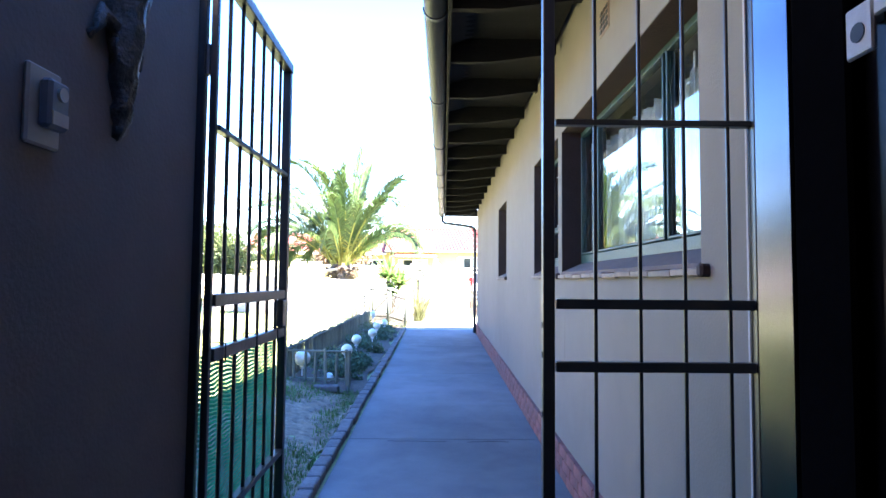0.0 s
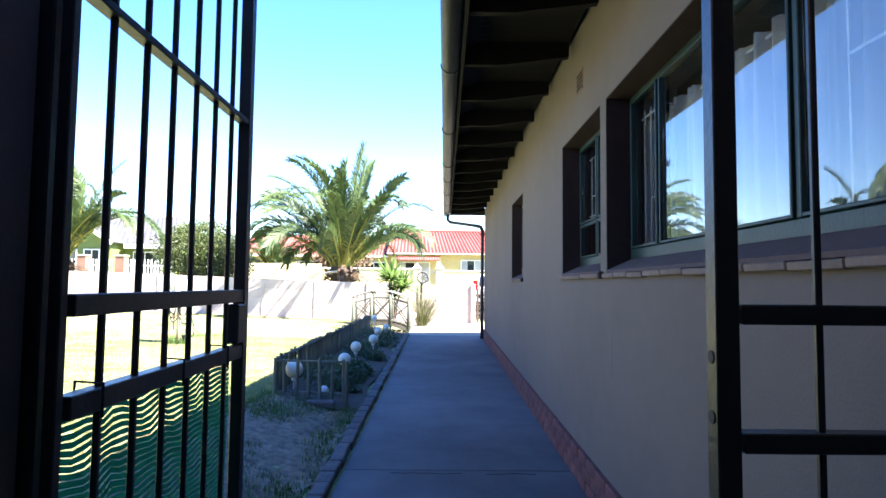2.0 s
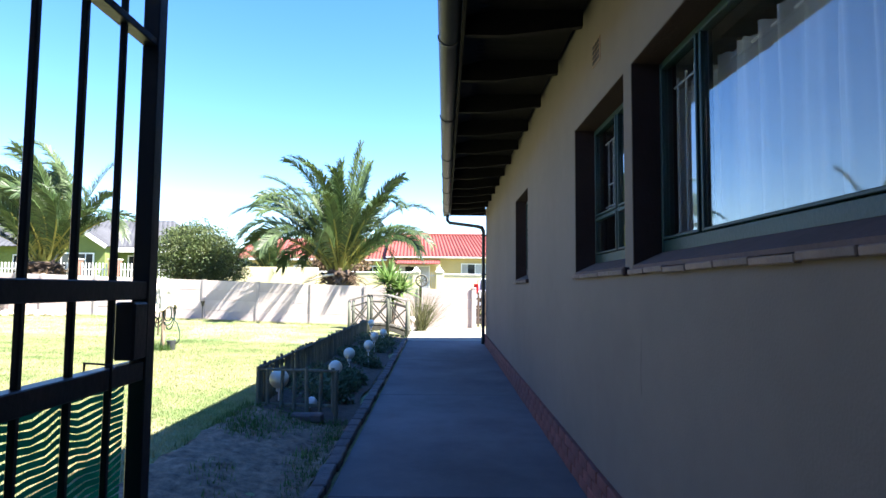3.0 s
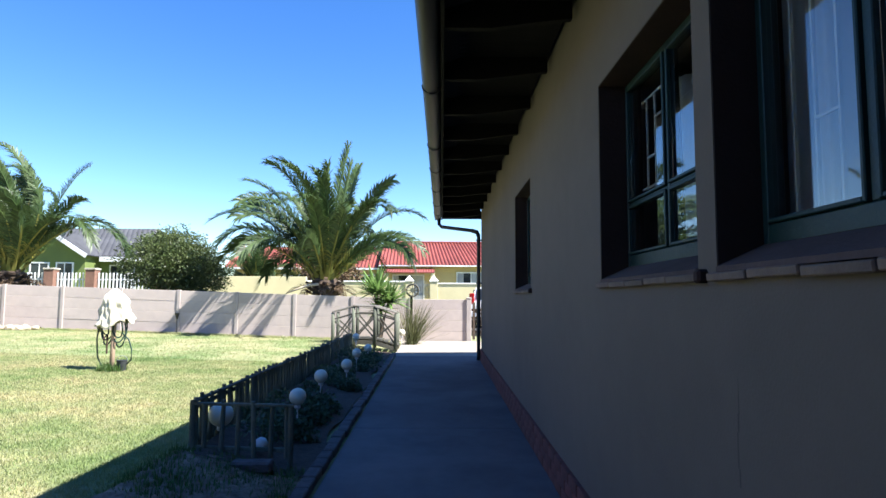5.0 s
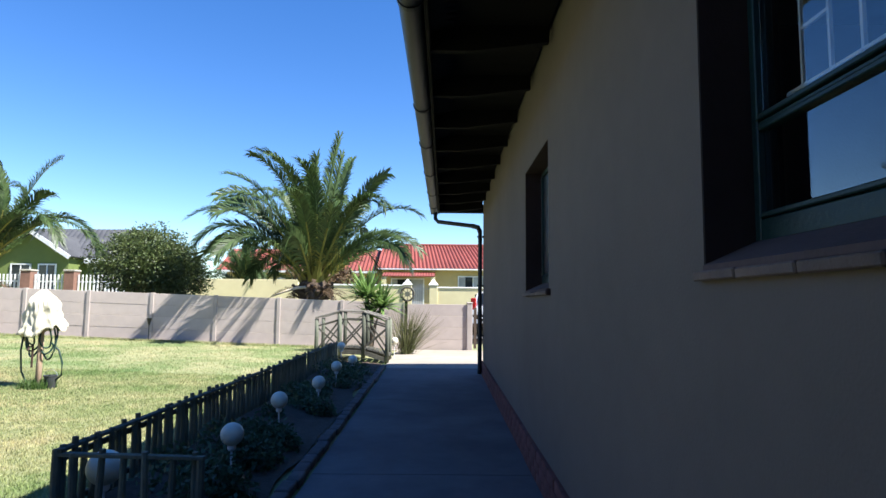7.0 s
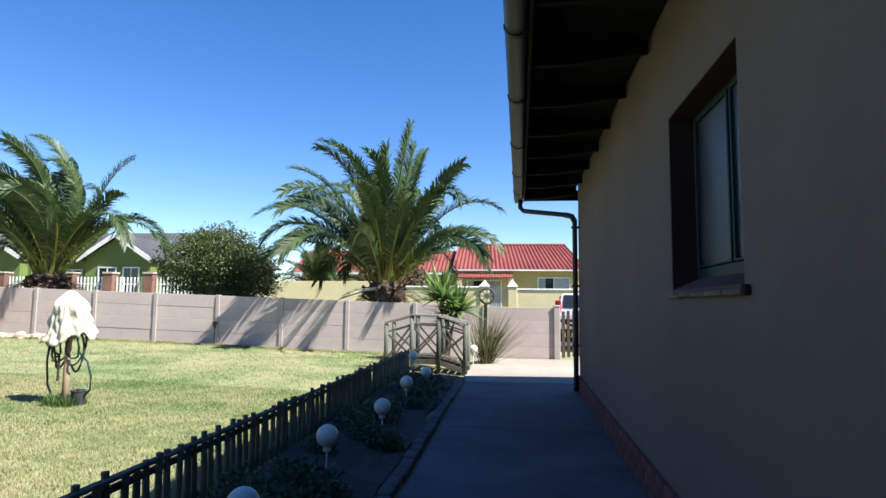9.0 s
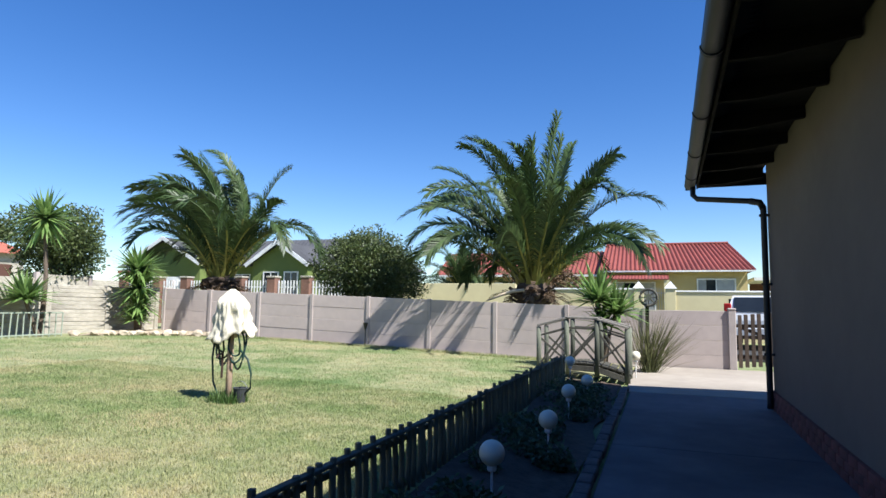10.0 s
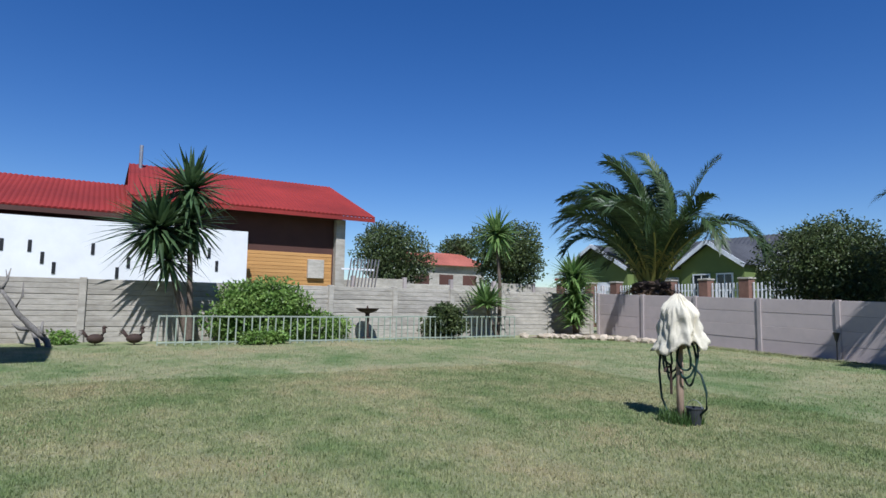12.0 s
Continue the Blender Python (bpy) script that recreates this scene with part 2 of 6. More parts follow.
def lawnmat(name="dry_lawn", blades=False):
    m = bpy.data.materials.new(name)
    m.use_nodes = True
    nt = m.node_tree
    n, l = nt.nodes, nt.links
    b = n["Principled BSDF"]
    b.inputs["Roughness"].default_value = 0.95
    b.inputs["Specular IOR Level"].default_value = 0.15
    co = n.new("ShaderNodeTexCoord")

    def nz(scale, detail, rough=0.6):
        k = n.new("ShaderNodeTexNoise")
        k.inputs["Scale"].default_value, k.inputs["Detail"].default_value, k.inputs["Roughness"].default_value = scale, detail, rough
        l.new(co.outputs["Object"], k.inputs["Vector"])
        return k.outputs["Fac"]

    def ramp(src, stops):
        r = n.new("ShaderNodeValToRGB")
        e = r.color_ramp.elements
        e[0].position, e[0].color = stops[0][0], (*stops[0][1], 1)
        e[1].position, e[1].color = stops[-1][0], (*stops[-1][1], 1)
        for p, c in stops[1:-1]:
            q = e.new(p)
            q.color = (*c, 1)
        l.new(src, r.inputs[0])
        return r.outputs[0]

    def mix(f, a, c, mode="MIX"):
        x = n.new("ShaderNodeMix")
        x.data_type, x.blend_type = "RGBA", mode
        if isinstance(f, float):
            x.inputs[0].default_value = f
        else:
            l.new(f, x.inputs[0])
        l.new(a, x.inputs[6])
        l.new(c, x.inputs[7])
        return x.outputs[2]

    big = ramp(nz(0.75, 7, 0.7), [(0.27, (0.115, 0.19, 0.072)), (0.41, (0.21, 0.255, 0.125)), (0.54, (0.315, 0.315, 0.19)), (0.70, (0.40, 0.335, 0.222))])
    mid = ramp(nz(5.0, 6, 0.7), [(0.3, (0.74, 0.80, 0.70)), (0.7, (1.16, 1.12, 1.08))])
    tiny = ramp(nz(55.0, 4, 0.8), [(0.3, (0.68, 0.68, 0.62)), (0.7, (1.28, 1.26, 1.2))])
    c = mix(1.0, mix(1.0, big, mid, "MULTIPLY"), tiny, "MULTIPLY")
    if blades:
        geo = n.new("ShaderNodeNewGeometry")
        tone = ramp(geo.outputs["Random Per Island"], [(0.0, (0.95, 1.0, 0.85)), (0.5, (1.2, 1.2, 1.06)), (1.0, (1.45, 1.4, 1.25))])
        c = mix(1.0, mix(1.0, big, mid, "MULTIPLY"), tone, "MULTIPLY")
        tr = n.new("ShaderNodeBsdfTranslucent")
        l.new(c, tr.inputs["Color"])
        mx = n.new("ShaderNodeMixShader")
        mx.inputs[0].default_value = 0.4
        l.new(b.outputs[0], mx.inputs[1])
        l.new(tr.outputs[0], mx.inputs[2])
        l.new(mx.outputs[0], n["Material Output"].inputs["Surface"])
    l.new(c, b.inputs["Base Color"])
    if blades:
        return m
    bp = n.new("ShaderNodeBump")
    bp.inputs["Strength"].default_value, bp.inputs["Distance"].default_value = 0.7, 0.03
    l.new(nz(70.0, 5, 0.75), bp.inputs["Height"])
    l.new(bp.outputs[0], b.inputs["Normal"])
    return m


M["lawn"] = lawnmat()
M["blade"] = lawnmat("dry_grass_blade", True)
M["blade_green"] = leafmat("green_lawn_blade", (0.17, 0.26, 0.085), (0.24, 0.32, 0.12), 0.4, 0.7, 0.25)
M["weed"] = leafmat("fresh_grass_blade", (0.07, 0.14, 0.03), (0.11, 0.18, 0.045), 0.3, 0.6, 0.4)

# ---- builders ----
BASE = {}


def thing(name, loc, label, category, group="", kind=""):
    e = new(name)
    e.empty_display_size = 0.1
    e.location = loc
    BASE[e] = Vector(loc)
    return tagged(e, label, category, group, kind)


def meshob(name, bm, material, smooth=False):
    me = bpy.data.meshes.new(name)
    bmesh.ops.recalc_face_normals(bm, faces=bm.faces)
    bm.to_mesh(me)
    bm.free()
    me.materials.append(material)
    if smooth:
        me.polygons.foreach_set("use_smooth", [True] * len(me.polygons))
    return me


def part(name, bm, material, parent, label="", smooth=False):
    """One mesh under a thing or part; bm is in world metres."""
    b = BASE[parent]
    bmesh.ops.translate(bm, verts=bm.verts, vec=-b)
    ob = new(name, meshob(name, bm, material, smooth))
    ob.parent = parent
    BASE[ob] = b
    if label:
        ob["label"] = label
    return ob


def piece(name, mesh, parent, m):
    """A piece that shares its mesh, at the world pose m."""
    ob = new(name, mesh)
    ob.parent = parent
    ob.matrix_basis = Matrix.Translation(-BASE[parent]) @ m
    BASE[ob] = BASE[parent]
    return ob


def single(name, bm, material, loc, label, category, group="", kind="", smooth=False):
    bmesh.ops.translate(bm, verts=bm.verts, vec=-Vector(loc))
    ob = new(name, meshob(name, bm, material, smooth))
    ob.location = loc
    BASE[ob] = Vector(loc)
    return tagged(ob, label, category, group, kind)


def box(bm, x0, x1, y0, y1, z0, z1, bev=0.0, m=None):
    """A box with chamfered edges, turned by m."""
    r = bmesh.ops.create_cube(bm, size=1.0)
    vs = r["verts"]
    for v in vs:
        v.co = Vector((x0 + (v.co.x + 0.5) * (x1 - x0), y0 + (v.co.y + 0.5) * (y1 - y0), z0 + (v.co.z + 0.5) * (z1 - z0)))
    if bev:
        es = list({e for v in vs for e in v.link_edges})
        res = bmesh.ops.bevel(bm, geom=es, offset=bev, segments=1, affect="EDGES")
        vs = list({v for f in res["faces"] for v in f.verts} | {v for v in vs if v.is_valid})
    if m:
        bmesh.ops.transform(bm, matrix=m, verts=vs)
    return bm


def bx(*a, **k):
    return box(bmesh.new(), *a, **k)


def beam(bm, a, b, w, h, bev=0.0):
    """A straight bar of section w x h from a to b."""
    a, b = Vector(a), Vector(b)
    d = b - a
    q = d.to_track_quat("Y", "Z").to_matrix().to_4x4()
    return box(bm, -w / 2, w / 2, 0, d.length, -h / 2, h / 2, bev, Matrix.Translation(a) @ q)


def tube(bm, pts, rad, sides=8, caps=True):
    """A round tube along pts; rad is one radius or one for each point."""
    pts = [Vector(p) for p in pts]
    rads = rad if isinstance(rad, (list, tuple)) else [rad] * len(pts)
    rings = []
    for i, p in enumerate(pts):
        d = (pts[min(i + 1, len(pts) - 1)] - pts[max(i - 1, 0)]).normalized()
        up = Vector((0, 0, 1)) if abs(d.z) < 0.95 else Vector((1, 0, 0))
        u = d.cross(up).normalized()
        w = u.cross(d)
        rings.append([bm.verts.new(p + rads[i] * (math.cos(2 * math.pi * k / sides) * u + math.sin(2 * math.pi * k / sides) * w)) for k in range(sides)])
    for r0, r1 in zip(rings, rings[1:]):
        for k in range(sides):
            bm.faces.new((r0[k], r0[(k + 1) % sides], r1[(k + 1) % sides], r1[k]))
    if caps:
        bm.faces.new(rings[0])
        bm.faces.new(rings[-1][::-1])
    return bm


def lathe(bm, profile, cx, cy, sides=20):
    """A turned shape: profile of (radius, z)."""
    rings = [[bm.verts.new((cx + r * math.cos(2 * math.pi * k / sides), cy + r * math.sin(2 * math.pi * k / sides), z)) for k in range(sides)] for r, z in profile]
    for r0, r1 in zip(rings, rings[1:]):
        for k in range(sides):
            bm.faces.new((r0[k], r0[(k + 1) % sides], r1[(k + 1) % sides], r1[k]))
    bm.faces.new(rings[0][::-1])
    bm.faces.new(rings[-1])
    return bm


def ball(bm, c, r, seg=20, squash=1.0):
    res = bmesh.ops.create_uvsphere(bm, u_segments=seg, v_segments=seg // 2 + 2, radius=r)
    for v in res["verts"]:
        v.co = Vector((c[0] + v.co.x, c[1] + v.co.y, c[2] + v.co.z * squash))
    return bm


def raw(name, verts, faces, material, smooth=False):
    me = bpy.data.meshes.new(name)
    me.from_pydata(verts, [], faces)
    me.materials.append(material)
    if smooth:
        me.polygons.foreach_set("use_smooth", [True] * len(me.polygons))
    me.update()
    return me


def rock(bm, c, sx, sy, sz, seed, sub=2):
    res = bmesh.ops.create_icosphere(bm, subdivisions=sub, radius=1.0)
    for v in res["verts"]:
        k = 1 + 0.42 * noise.noise(v.co * 1.4 + Vector((seed * 7.1, seed * 3.3, 0))) + 0.16 * noise.noise(v.co * 3.7 + Vector((seed, 0, 5)))
        v.co = Vector((c[0] + v.co.x * sx * k, c[1] + v.co.y * sy * k, c[2] + v.co.z * sz * k))
    return bm


def path_z(y):
    return 0.011 * (min(max(y, -3), 18.6) - 4.7)


def smooth01(t):
    t = min(max(t, 0.0), 1.0)
    return t * t * (3 - 2 * t)


def ground_z(x, y):
    """Height of the ground: level with the path by the house, rising gently over the lawn."""
    lawn = 0.12 - 0.0296 * max(min(x, 1.5), -13.6)
    k = smooth01((-0.78 - x) / 0.95)
    z = (path_z(y) - 0.02) * (1 - k) + lawn * k
    if x > -0.6:
        z = path_z(y) - 0.08
    if y > 20:
        z += (0.25 - z) * smooth01((y - 20) / 8)
    if x < -14.5:
        z += (0.35 - z) * smooth01((-14.5 - x) / 6)
    if -13 < x < -1.2 and y < 18:
        z += 0.012 * noise.noise(Vector((x * 0.9, y * 0.9, 0.3)))
    return z


# ---- ground ----
def build_ground():
    xs = [-600, -300, -150, -80, -45, -30, -22, -18] + [-16 + 0.35 * i for i in range(42)] + [-1.3 + 0.1 * i for i in range(9)] + [-0.45, 0.2, 1.2, 3, 6, 12, 25, 50, 100, 300, 600]
    ys = [-600, -200, -80, -30, -10, -4, -2] + [-1 + 0.4 * i for i in range(53)] + [21, 23, 26, 30, 36, 45, 60, 100, 200, 400, 800]
    verts = [(x, y, ground_z(x, y)) for y in ys for x in xs]
    w = len(xs)
    faces = [(j * w + i, j * w + i + 1, (j + 1) * w + i + 1, (j + 1) * w + i) for j in range(len(ys) - 1) for i in range(w - 1)]
    ob = new("ground", raw("ground", verts, faces, M["lawn"], True))
    return tagged(ob, "dry green and straw-coloured mown lawn with bare patches", "lawn", kind="structure")


build_ground()

# worn sandy patch beside the path, in the shade of the house
def patch(name, x0, x1, y0, y1, material, label, category, lift, seed, nx=40, ny=160):
    verts, faces = [], []
    for j in range(ny + 1):
        for i in range(nx + 1):
            u, v = i / nx, j / ny
            edge = 0.12 * noise.noise(Vector((u * 3, v * 9, seed)))
            x = x0 + (x1 - x0) * u + (edge if i in (0, nx) else 0)
            y = y0 + (y1 - y0) * v
            verts.append((x, y, ground_z(x, y) + lift + 0.014 * noise.noise(Vector((x * 5, y * 5, seed))) + 0.016 * noise.noise(Vector((x * 15, y * 15, seed)))))
    w = nx + 1
    for j in range(ny):
        for i in range(nx):
            faces.append((j * w + i, j * w + i + 1, (j + 1) * w + i + 1, (j + 1) * w + i))
    ob = new(name, raw(name, verts, faces, material, True))
    return tagged(ob, label, category, kind="structure")


M["sand"] = mat("trodden_sandy_soil", (0.33, 0.215, 0.14), (0.11, 0.076, 0.052), 13, 0.95, 0.7, fine=35, stain=0.3)
patch("soil_patch", -1.75, -0.8, 1.6, 6.5, M["sand"], "trodden bare dark soil with weeds beside the path", "soil", 0.012, 2)
patch("flower_bed", -1.62, -0.8, 6.45, 15.3, M["soil"], "dark damp soil of a narrow planted bed", "flower bed", 0.022, 5, 12, 60)

# ---- path, kerb, yard slab ----
PX0, PX1 = -0.638, 1.12
path = thing("pavement_path", (0, 6, -0.1), "worn grey concrete path with cracked joints, colour darkened for the house's shade", "path", kind="structure")
rnd0 = random.Random(40)
joints = [-2.6, 1.15, 4.62, 8.0, 11.2, 14.6]
for a, b in zip(joints, joints[1:]):
    bm = bx(PX0, PX1, a + 0.004, b - 0.004, -0.09, 0.0, 0.006)
    for v in bm.verts:
        v.co.z += path_z(v.co.y)
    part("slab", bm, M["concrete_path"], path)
yard = thing("pavement_yard", (0, 16, 0), "pale sunlit concrete yard slab by the gate", "yard", kind="structure")
bm = bx(-0.70, 6.0, 14.606, 18.42, -0.09, 0.004, 0.006)
for v in bm.verts:
    v.co.z += path_z(v.co.y)
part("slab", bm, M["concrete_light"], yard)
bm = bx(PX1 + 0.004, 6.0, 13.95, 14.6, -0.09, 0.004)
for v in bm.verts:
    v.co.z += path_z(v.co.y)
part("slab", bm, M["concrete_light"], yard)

for x0, x1, y0 in ((-0.30, 0.16, 4.56), (0.37, 0.68, 4.53)):
    bm = bmesh.new()
    x, yy = x0, y0
    while x < x1:
        yn = yy + rnd0.uniform(-0.012, 0.012)
        beam(bm, (x, yy, path_z(yy) + 0.001), (x + 0.05, yn, path_z(yn) + 0.001), rnd0.uniform(0.004, 0.010), 0.003)
        x, yy = x + 0.05, yn
    part("crack", bm, M["dark_void"], path, "dark crack across the concrete")

kerb = thing("kerb", (-0.73, 8, 0), "row of weathered grey bricks edging the path", "kerb", kind="structure")
kerb_brick = meshob("brick", bx(-0.050, 0.050, -0.1150, 0.1150, -0.09, 0.042, 0.009), M["kerb"])
rnd = random.Random(4)
y = 1.35
while y < 14.9:
    piece("brick", kerb_brick, kerb, pose(-0.715 + rnd.uniform(-0.008, 0.008), y, path_z(y) + rnd.uniform(-0.004, 0.004), rnd.uniform(-0.8, 0.8), rnd.uniform(-2, 2), rnd.uniform(-1, 1)))
    y += 0.231

# ---- the house ----
WX, WT = 1.0, 0.23
HY0, HY1 = -2.6, 13.85
WZ = 3.35
wins = [(1.45, 3.76, 1.38, 2.44), (3.89, 5.045, 1.38, 2.44), (7.42, 8.53, 1.38, 2.44)]


def wall_with_openings():
    bm = bmesh.new()
    y = HY0
    for a, b, z0, z1 in wins:
        box(bm, WX, WX + WT, y, a, -0.3, WZ)
        box(bm, WX, WX + WT, a, b, -0.3, z0)
        box(bm, WX, WX + WT, a, b, z1, WZ)
        y = b
    box(bm, WX, WX + WT, y, HY1, -0.3, WZ)
    bmesh.ops.remove_doubles(bm, verts=bm.verts, dist=0.0005)
    return bm


wall_e = thing("wall_east", (WX, 6, -0.3), "cream plaster house wall, colour darkened to deepen its shade", "wall", kind="structure")
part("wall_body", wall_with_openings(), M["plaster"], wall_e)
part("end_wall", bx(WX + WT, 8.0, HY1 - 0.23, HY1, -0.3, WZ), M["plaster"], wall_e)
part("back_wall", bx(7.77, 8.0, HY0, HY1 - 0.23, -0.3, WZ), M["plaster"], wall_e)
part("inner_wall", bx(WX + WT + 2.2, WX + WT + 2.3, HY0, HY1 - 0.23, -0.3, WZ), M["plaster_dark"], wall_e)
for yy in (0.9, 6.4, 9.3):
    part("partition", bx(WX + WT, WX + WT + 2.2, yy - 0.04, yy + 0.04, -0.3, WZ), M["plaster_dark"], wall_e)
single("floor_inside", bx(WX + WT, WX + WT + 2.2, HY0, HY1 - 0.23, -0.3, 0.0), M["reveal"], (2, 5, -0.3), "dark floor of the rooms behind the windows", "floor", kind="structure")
single("ceiling_inside", bx(WX + WT, 7.77, HY0, HY1 - 0.23, 2.75, 2.8), M["ceiling"], (2, 5, 2.75), "plain white ceiling of the rooms behind the windows", "ceiling", kind="structure")

# faded red brick course along the foot of the wall
M["plinth_paint"] = mat("faded_red_plinth_paint", (0.20, 0.062, 0.05), (0.135, 0.062, 0.055), 7, 0.9, 0.4, fine=70, stain=0.5)
plinth = thing("plinth", (WX, 6, 0), "faded red face brick plinth at the foot of the wall", "plinth", kind="structure")
bm = bmesh.new()
y = 1.2
while y < HY1 - 0.01:
    y2 = min(y + 0.9, HY1)
    box(bm, WX - 0.020, WX, y, y2, -0.3, 0.225)
    y = y2
bmesh.ops.remove_doubles(bm, verts=bm.verts, dist=0.0005)
for v in bm.verts:
    if v.co.z > 0:
        v.co.z += path_z(v.co.y) + 0.006 * noise.noise(Vector((0, v.co.y * 1.7, 4)))
part("band", bm, M["plinth_paint"], plinth)
pl_brick = meshob("brick", bx(-0.02, 0.012, -0.110, 0.110, -0.0355, 0.0355, 0.005), M["brick_red"])
for row in range(3):
    y = 1.32 + 0.11 * (row % 2)
    while y < HY1 - 0.1:
        piece("brick", pl_brick, plinth, pose(WX - 0.012 + rnd.uniform(-0.002, 0.002), y, path_z(y) + 0.038 + 0.076 * row, 0, 0, rnd.uniform(-0.6, 0.6)))
        y += 0.228

# roof, rafters, gutter
roof = thing("roof", (0.3, 6, 3.0), "low dark sheet roof with black exposed rafters", "roof", kind="structure")
RY0, RY1 = -2.9, 14.25


def roof_z(x):
    return 3.10 + 0.27 * (x - 0.2)


verts, faces = [], []
cols = int((RY1 - RY0) / 0.076) * 2
for i in range(cols + 1):
    y = RY0 + (RY1 - RY0) * i / cols
    dz = 0.018 * (1 if i % 2 else -1)
    verts += [(0.12, y, roof_z(0.12) + dz), (4.4, y, roof_z(4.4) + dz), (8.6, y, roof_z(0.2) + dz), (0.12, y, roof_z(0.12) + dz - 0.006)]
for i in range(cols):
    a, b = 4 * i, 4 * (i + 1)
    faces += [(a, b, b + 1, a + 1), (a + 1, b + 1, b + 2, a + 2), (a, a + 3, b + 3, b)]
me = raw("sheet", [(Vector(v) - BASE[roof])[:] for v in verts], faces, M["roof_sheet"])
sh = new("sheet", me)
sh.parent = roof
BASE[sh] = BASE[roof]
part("sarking", beam(bmesh.new(), (0.62, RY0, 3.145), (0.62, RY1, 3.145), 0.80, 0.01), M["black_wood"], roof)
raf = bmesh.new()
vs = [(0.24, 2.965), (0.52, 2.965), (1.02, 3.03), (1.02, 3.29), (0.24, 3.085)]
f0 = [raf.verts.new((x, -0.025, z)) for x, z in vs]
f1 = [raf.verts.new((x, 0.025, z)) for x, z in vs]
raf.faces.new(f0)
raf.faces.new(f1[::-1])
for i in range(5):
    j = (i + 1) % 5
    raf.faces.new((f0[i], f0[j], f1[j], f1[i]))
raf_me = meshob("rafter", raf, M["black_wood"])
y = 0.35
while y < RY1 - 0.1:
    piece("rafter", raf_me, roof, pose(0, y, 0))
    y += 0.86
piece("rafter", raf_me, roof, pose(0, RY1 - 0.03, 0))
piece("rafter", raf_me, roof, pose(0, RY0 + 0.1, 0))
part("fascia", bx(0.215, 0.24, RY0, RY1, 2.945, 3.10, 0.004), M["black_wood"], roof)
part("barge_board", bx(0.24, 4.2, RY1 + 0.001, RY1 + 0.022, 2.96, 3.12), M["black_wood"], roof)
part("wall_plate", bx(1.0, 1.23, RY0 + 0.2, HY1, WZ, WZ + 0.05), M["black_wood"], roof)

gutter = thing("gutter", (0.15, 6, 2.95), "dark grey half-round metal rain gutter with joint collars", "gutter", kind="structure")


def gutter_run(y0, y1, r, t, cx, cz):
    bm = bmesh.new()
    rings = []
    for y in (y0, y1):
        o = [bm.verts.new((cx - r * math.cos(a), y, cz - r * math.sin(a))) for a in [math.pi * k / 12 for k in range(13)]]
        i = [bm.verts.new((cx - (r - t) * math.cos(a), y, cz - (r - t) * math.sin(a))) for a in [math.pi * k / 12 for k in range(12, -1, -1)]]
        rings.append(o + i)
    m = len(rings[0])
    for k in range(m):
        bm.faces.new((rings[0][k], rings[0][(k + 1) % m], rings[1][(k + 1) % m], rings[1][k]))
    bm.faces.new(rings[0])
    bm.faces.new(rings[1][::-1])
    return bm


part("channel", gutter_run(RY0, RY1 + 0.05, 0.074, 0.004, 0.14, 3.01), M["gutter"], gutter, smooth=True)
for yy in (1.2, 3.0, 4.75, 6.6, 8.4, 9.6, 11.0, 12.4, 13.6):
    part("collar", gutter_run(yy - 0.02, yy + 0.02, 0.081, 0.008, 0.14, 3.01), M["gutter"], gutter)
part("end_cap", bx(0.078, 0.212, RY1 + 0.05, RY1 + 0.056, 2.94, 3.01), M["gutter"], gutter)
dp = thing("downpipe", (0.93, 13.7, 0), "dark grey round downpipe strapped to the wall corner", "downpipe", kind="structure")
bm = tube(bmesh.new(), [(0.15, 14.1, 2.95), (0.15, 14.08, 2.83), (0.20, 14.05, 2.77), (0.80, 13.78, 2.665), (0.90, 13.72, 2.63), (0.935, 13.7, 2.55), (0.935, 13.7, 0.2), (0.93, 13.7, 0.12)], 0.036, 12)
part("pipe", bm, M["gutter"], dp, smooth=True)
for z in (0.75, 1.6, 2.45):
    part("bracket", bx(0.885, 1.0, 13.68, 13.72, z, z + 0.03), M["gutter"], dp)
bm = tube(bmesh.new(), [(0.80, 13.78, 2.665), (0.90, 13.72, 2.63), (0.935, 13.7, 2.55)], 0.042, 12)
part("elbow", bm, M["gutter"], dp, smooth=True)

# ---- windows ----
def burglar_bars(w, y0, y1, z0, z1, x, verticals, cross):
    for yy in verticals:
        part("burglar_bar", beam(bmesh.new(), (x, yy, z0), (x, yy, z1), 0.009, 0.009), M["white_paint"], w, "white painted burglar bar")
    for ya, yb, zz in cross:
        part("burglar_bar", beam(bmesh.new(), (x, ya, zz), (x, yb, zz), 0.009, 0.009), M["white_paint"], w, "white painted burglar bar")


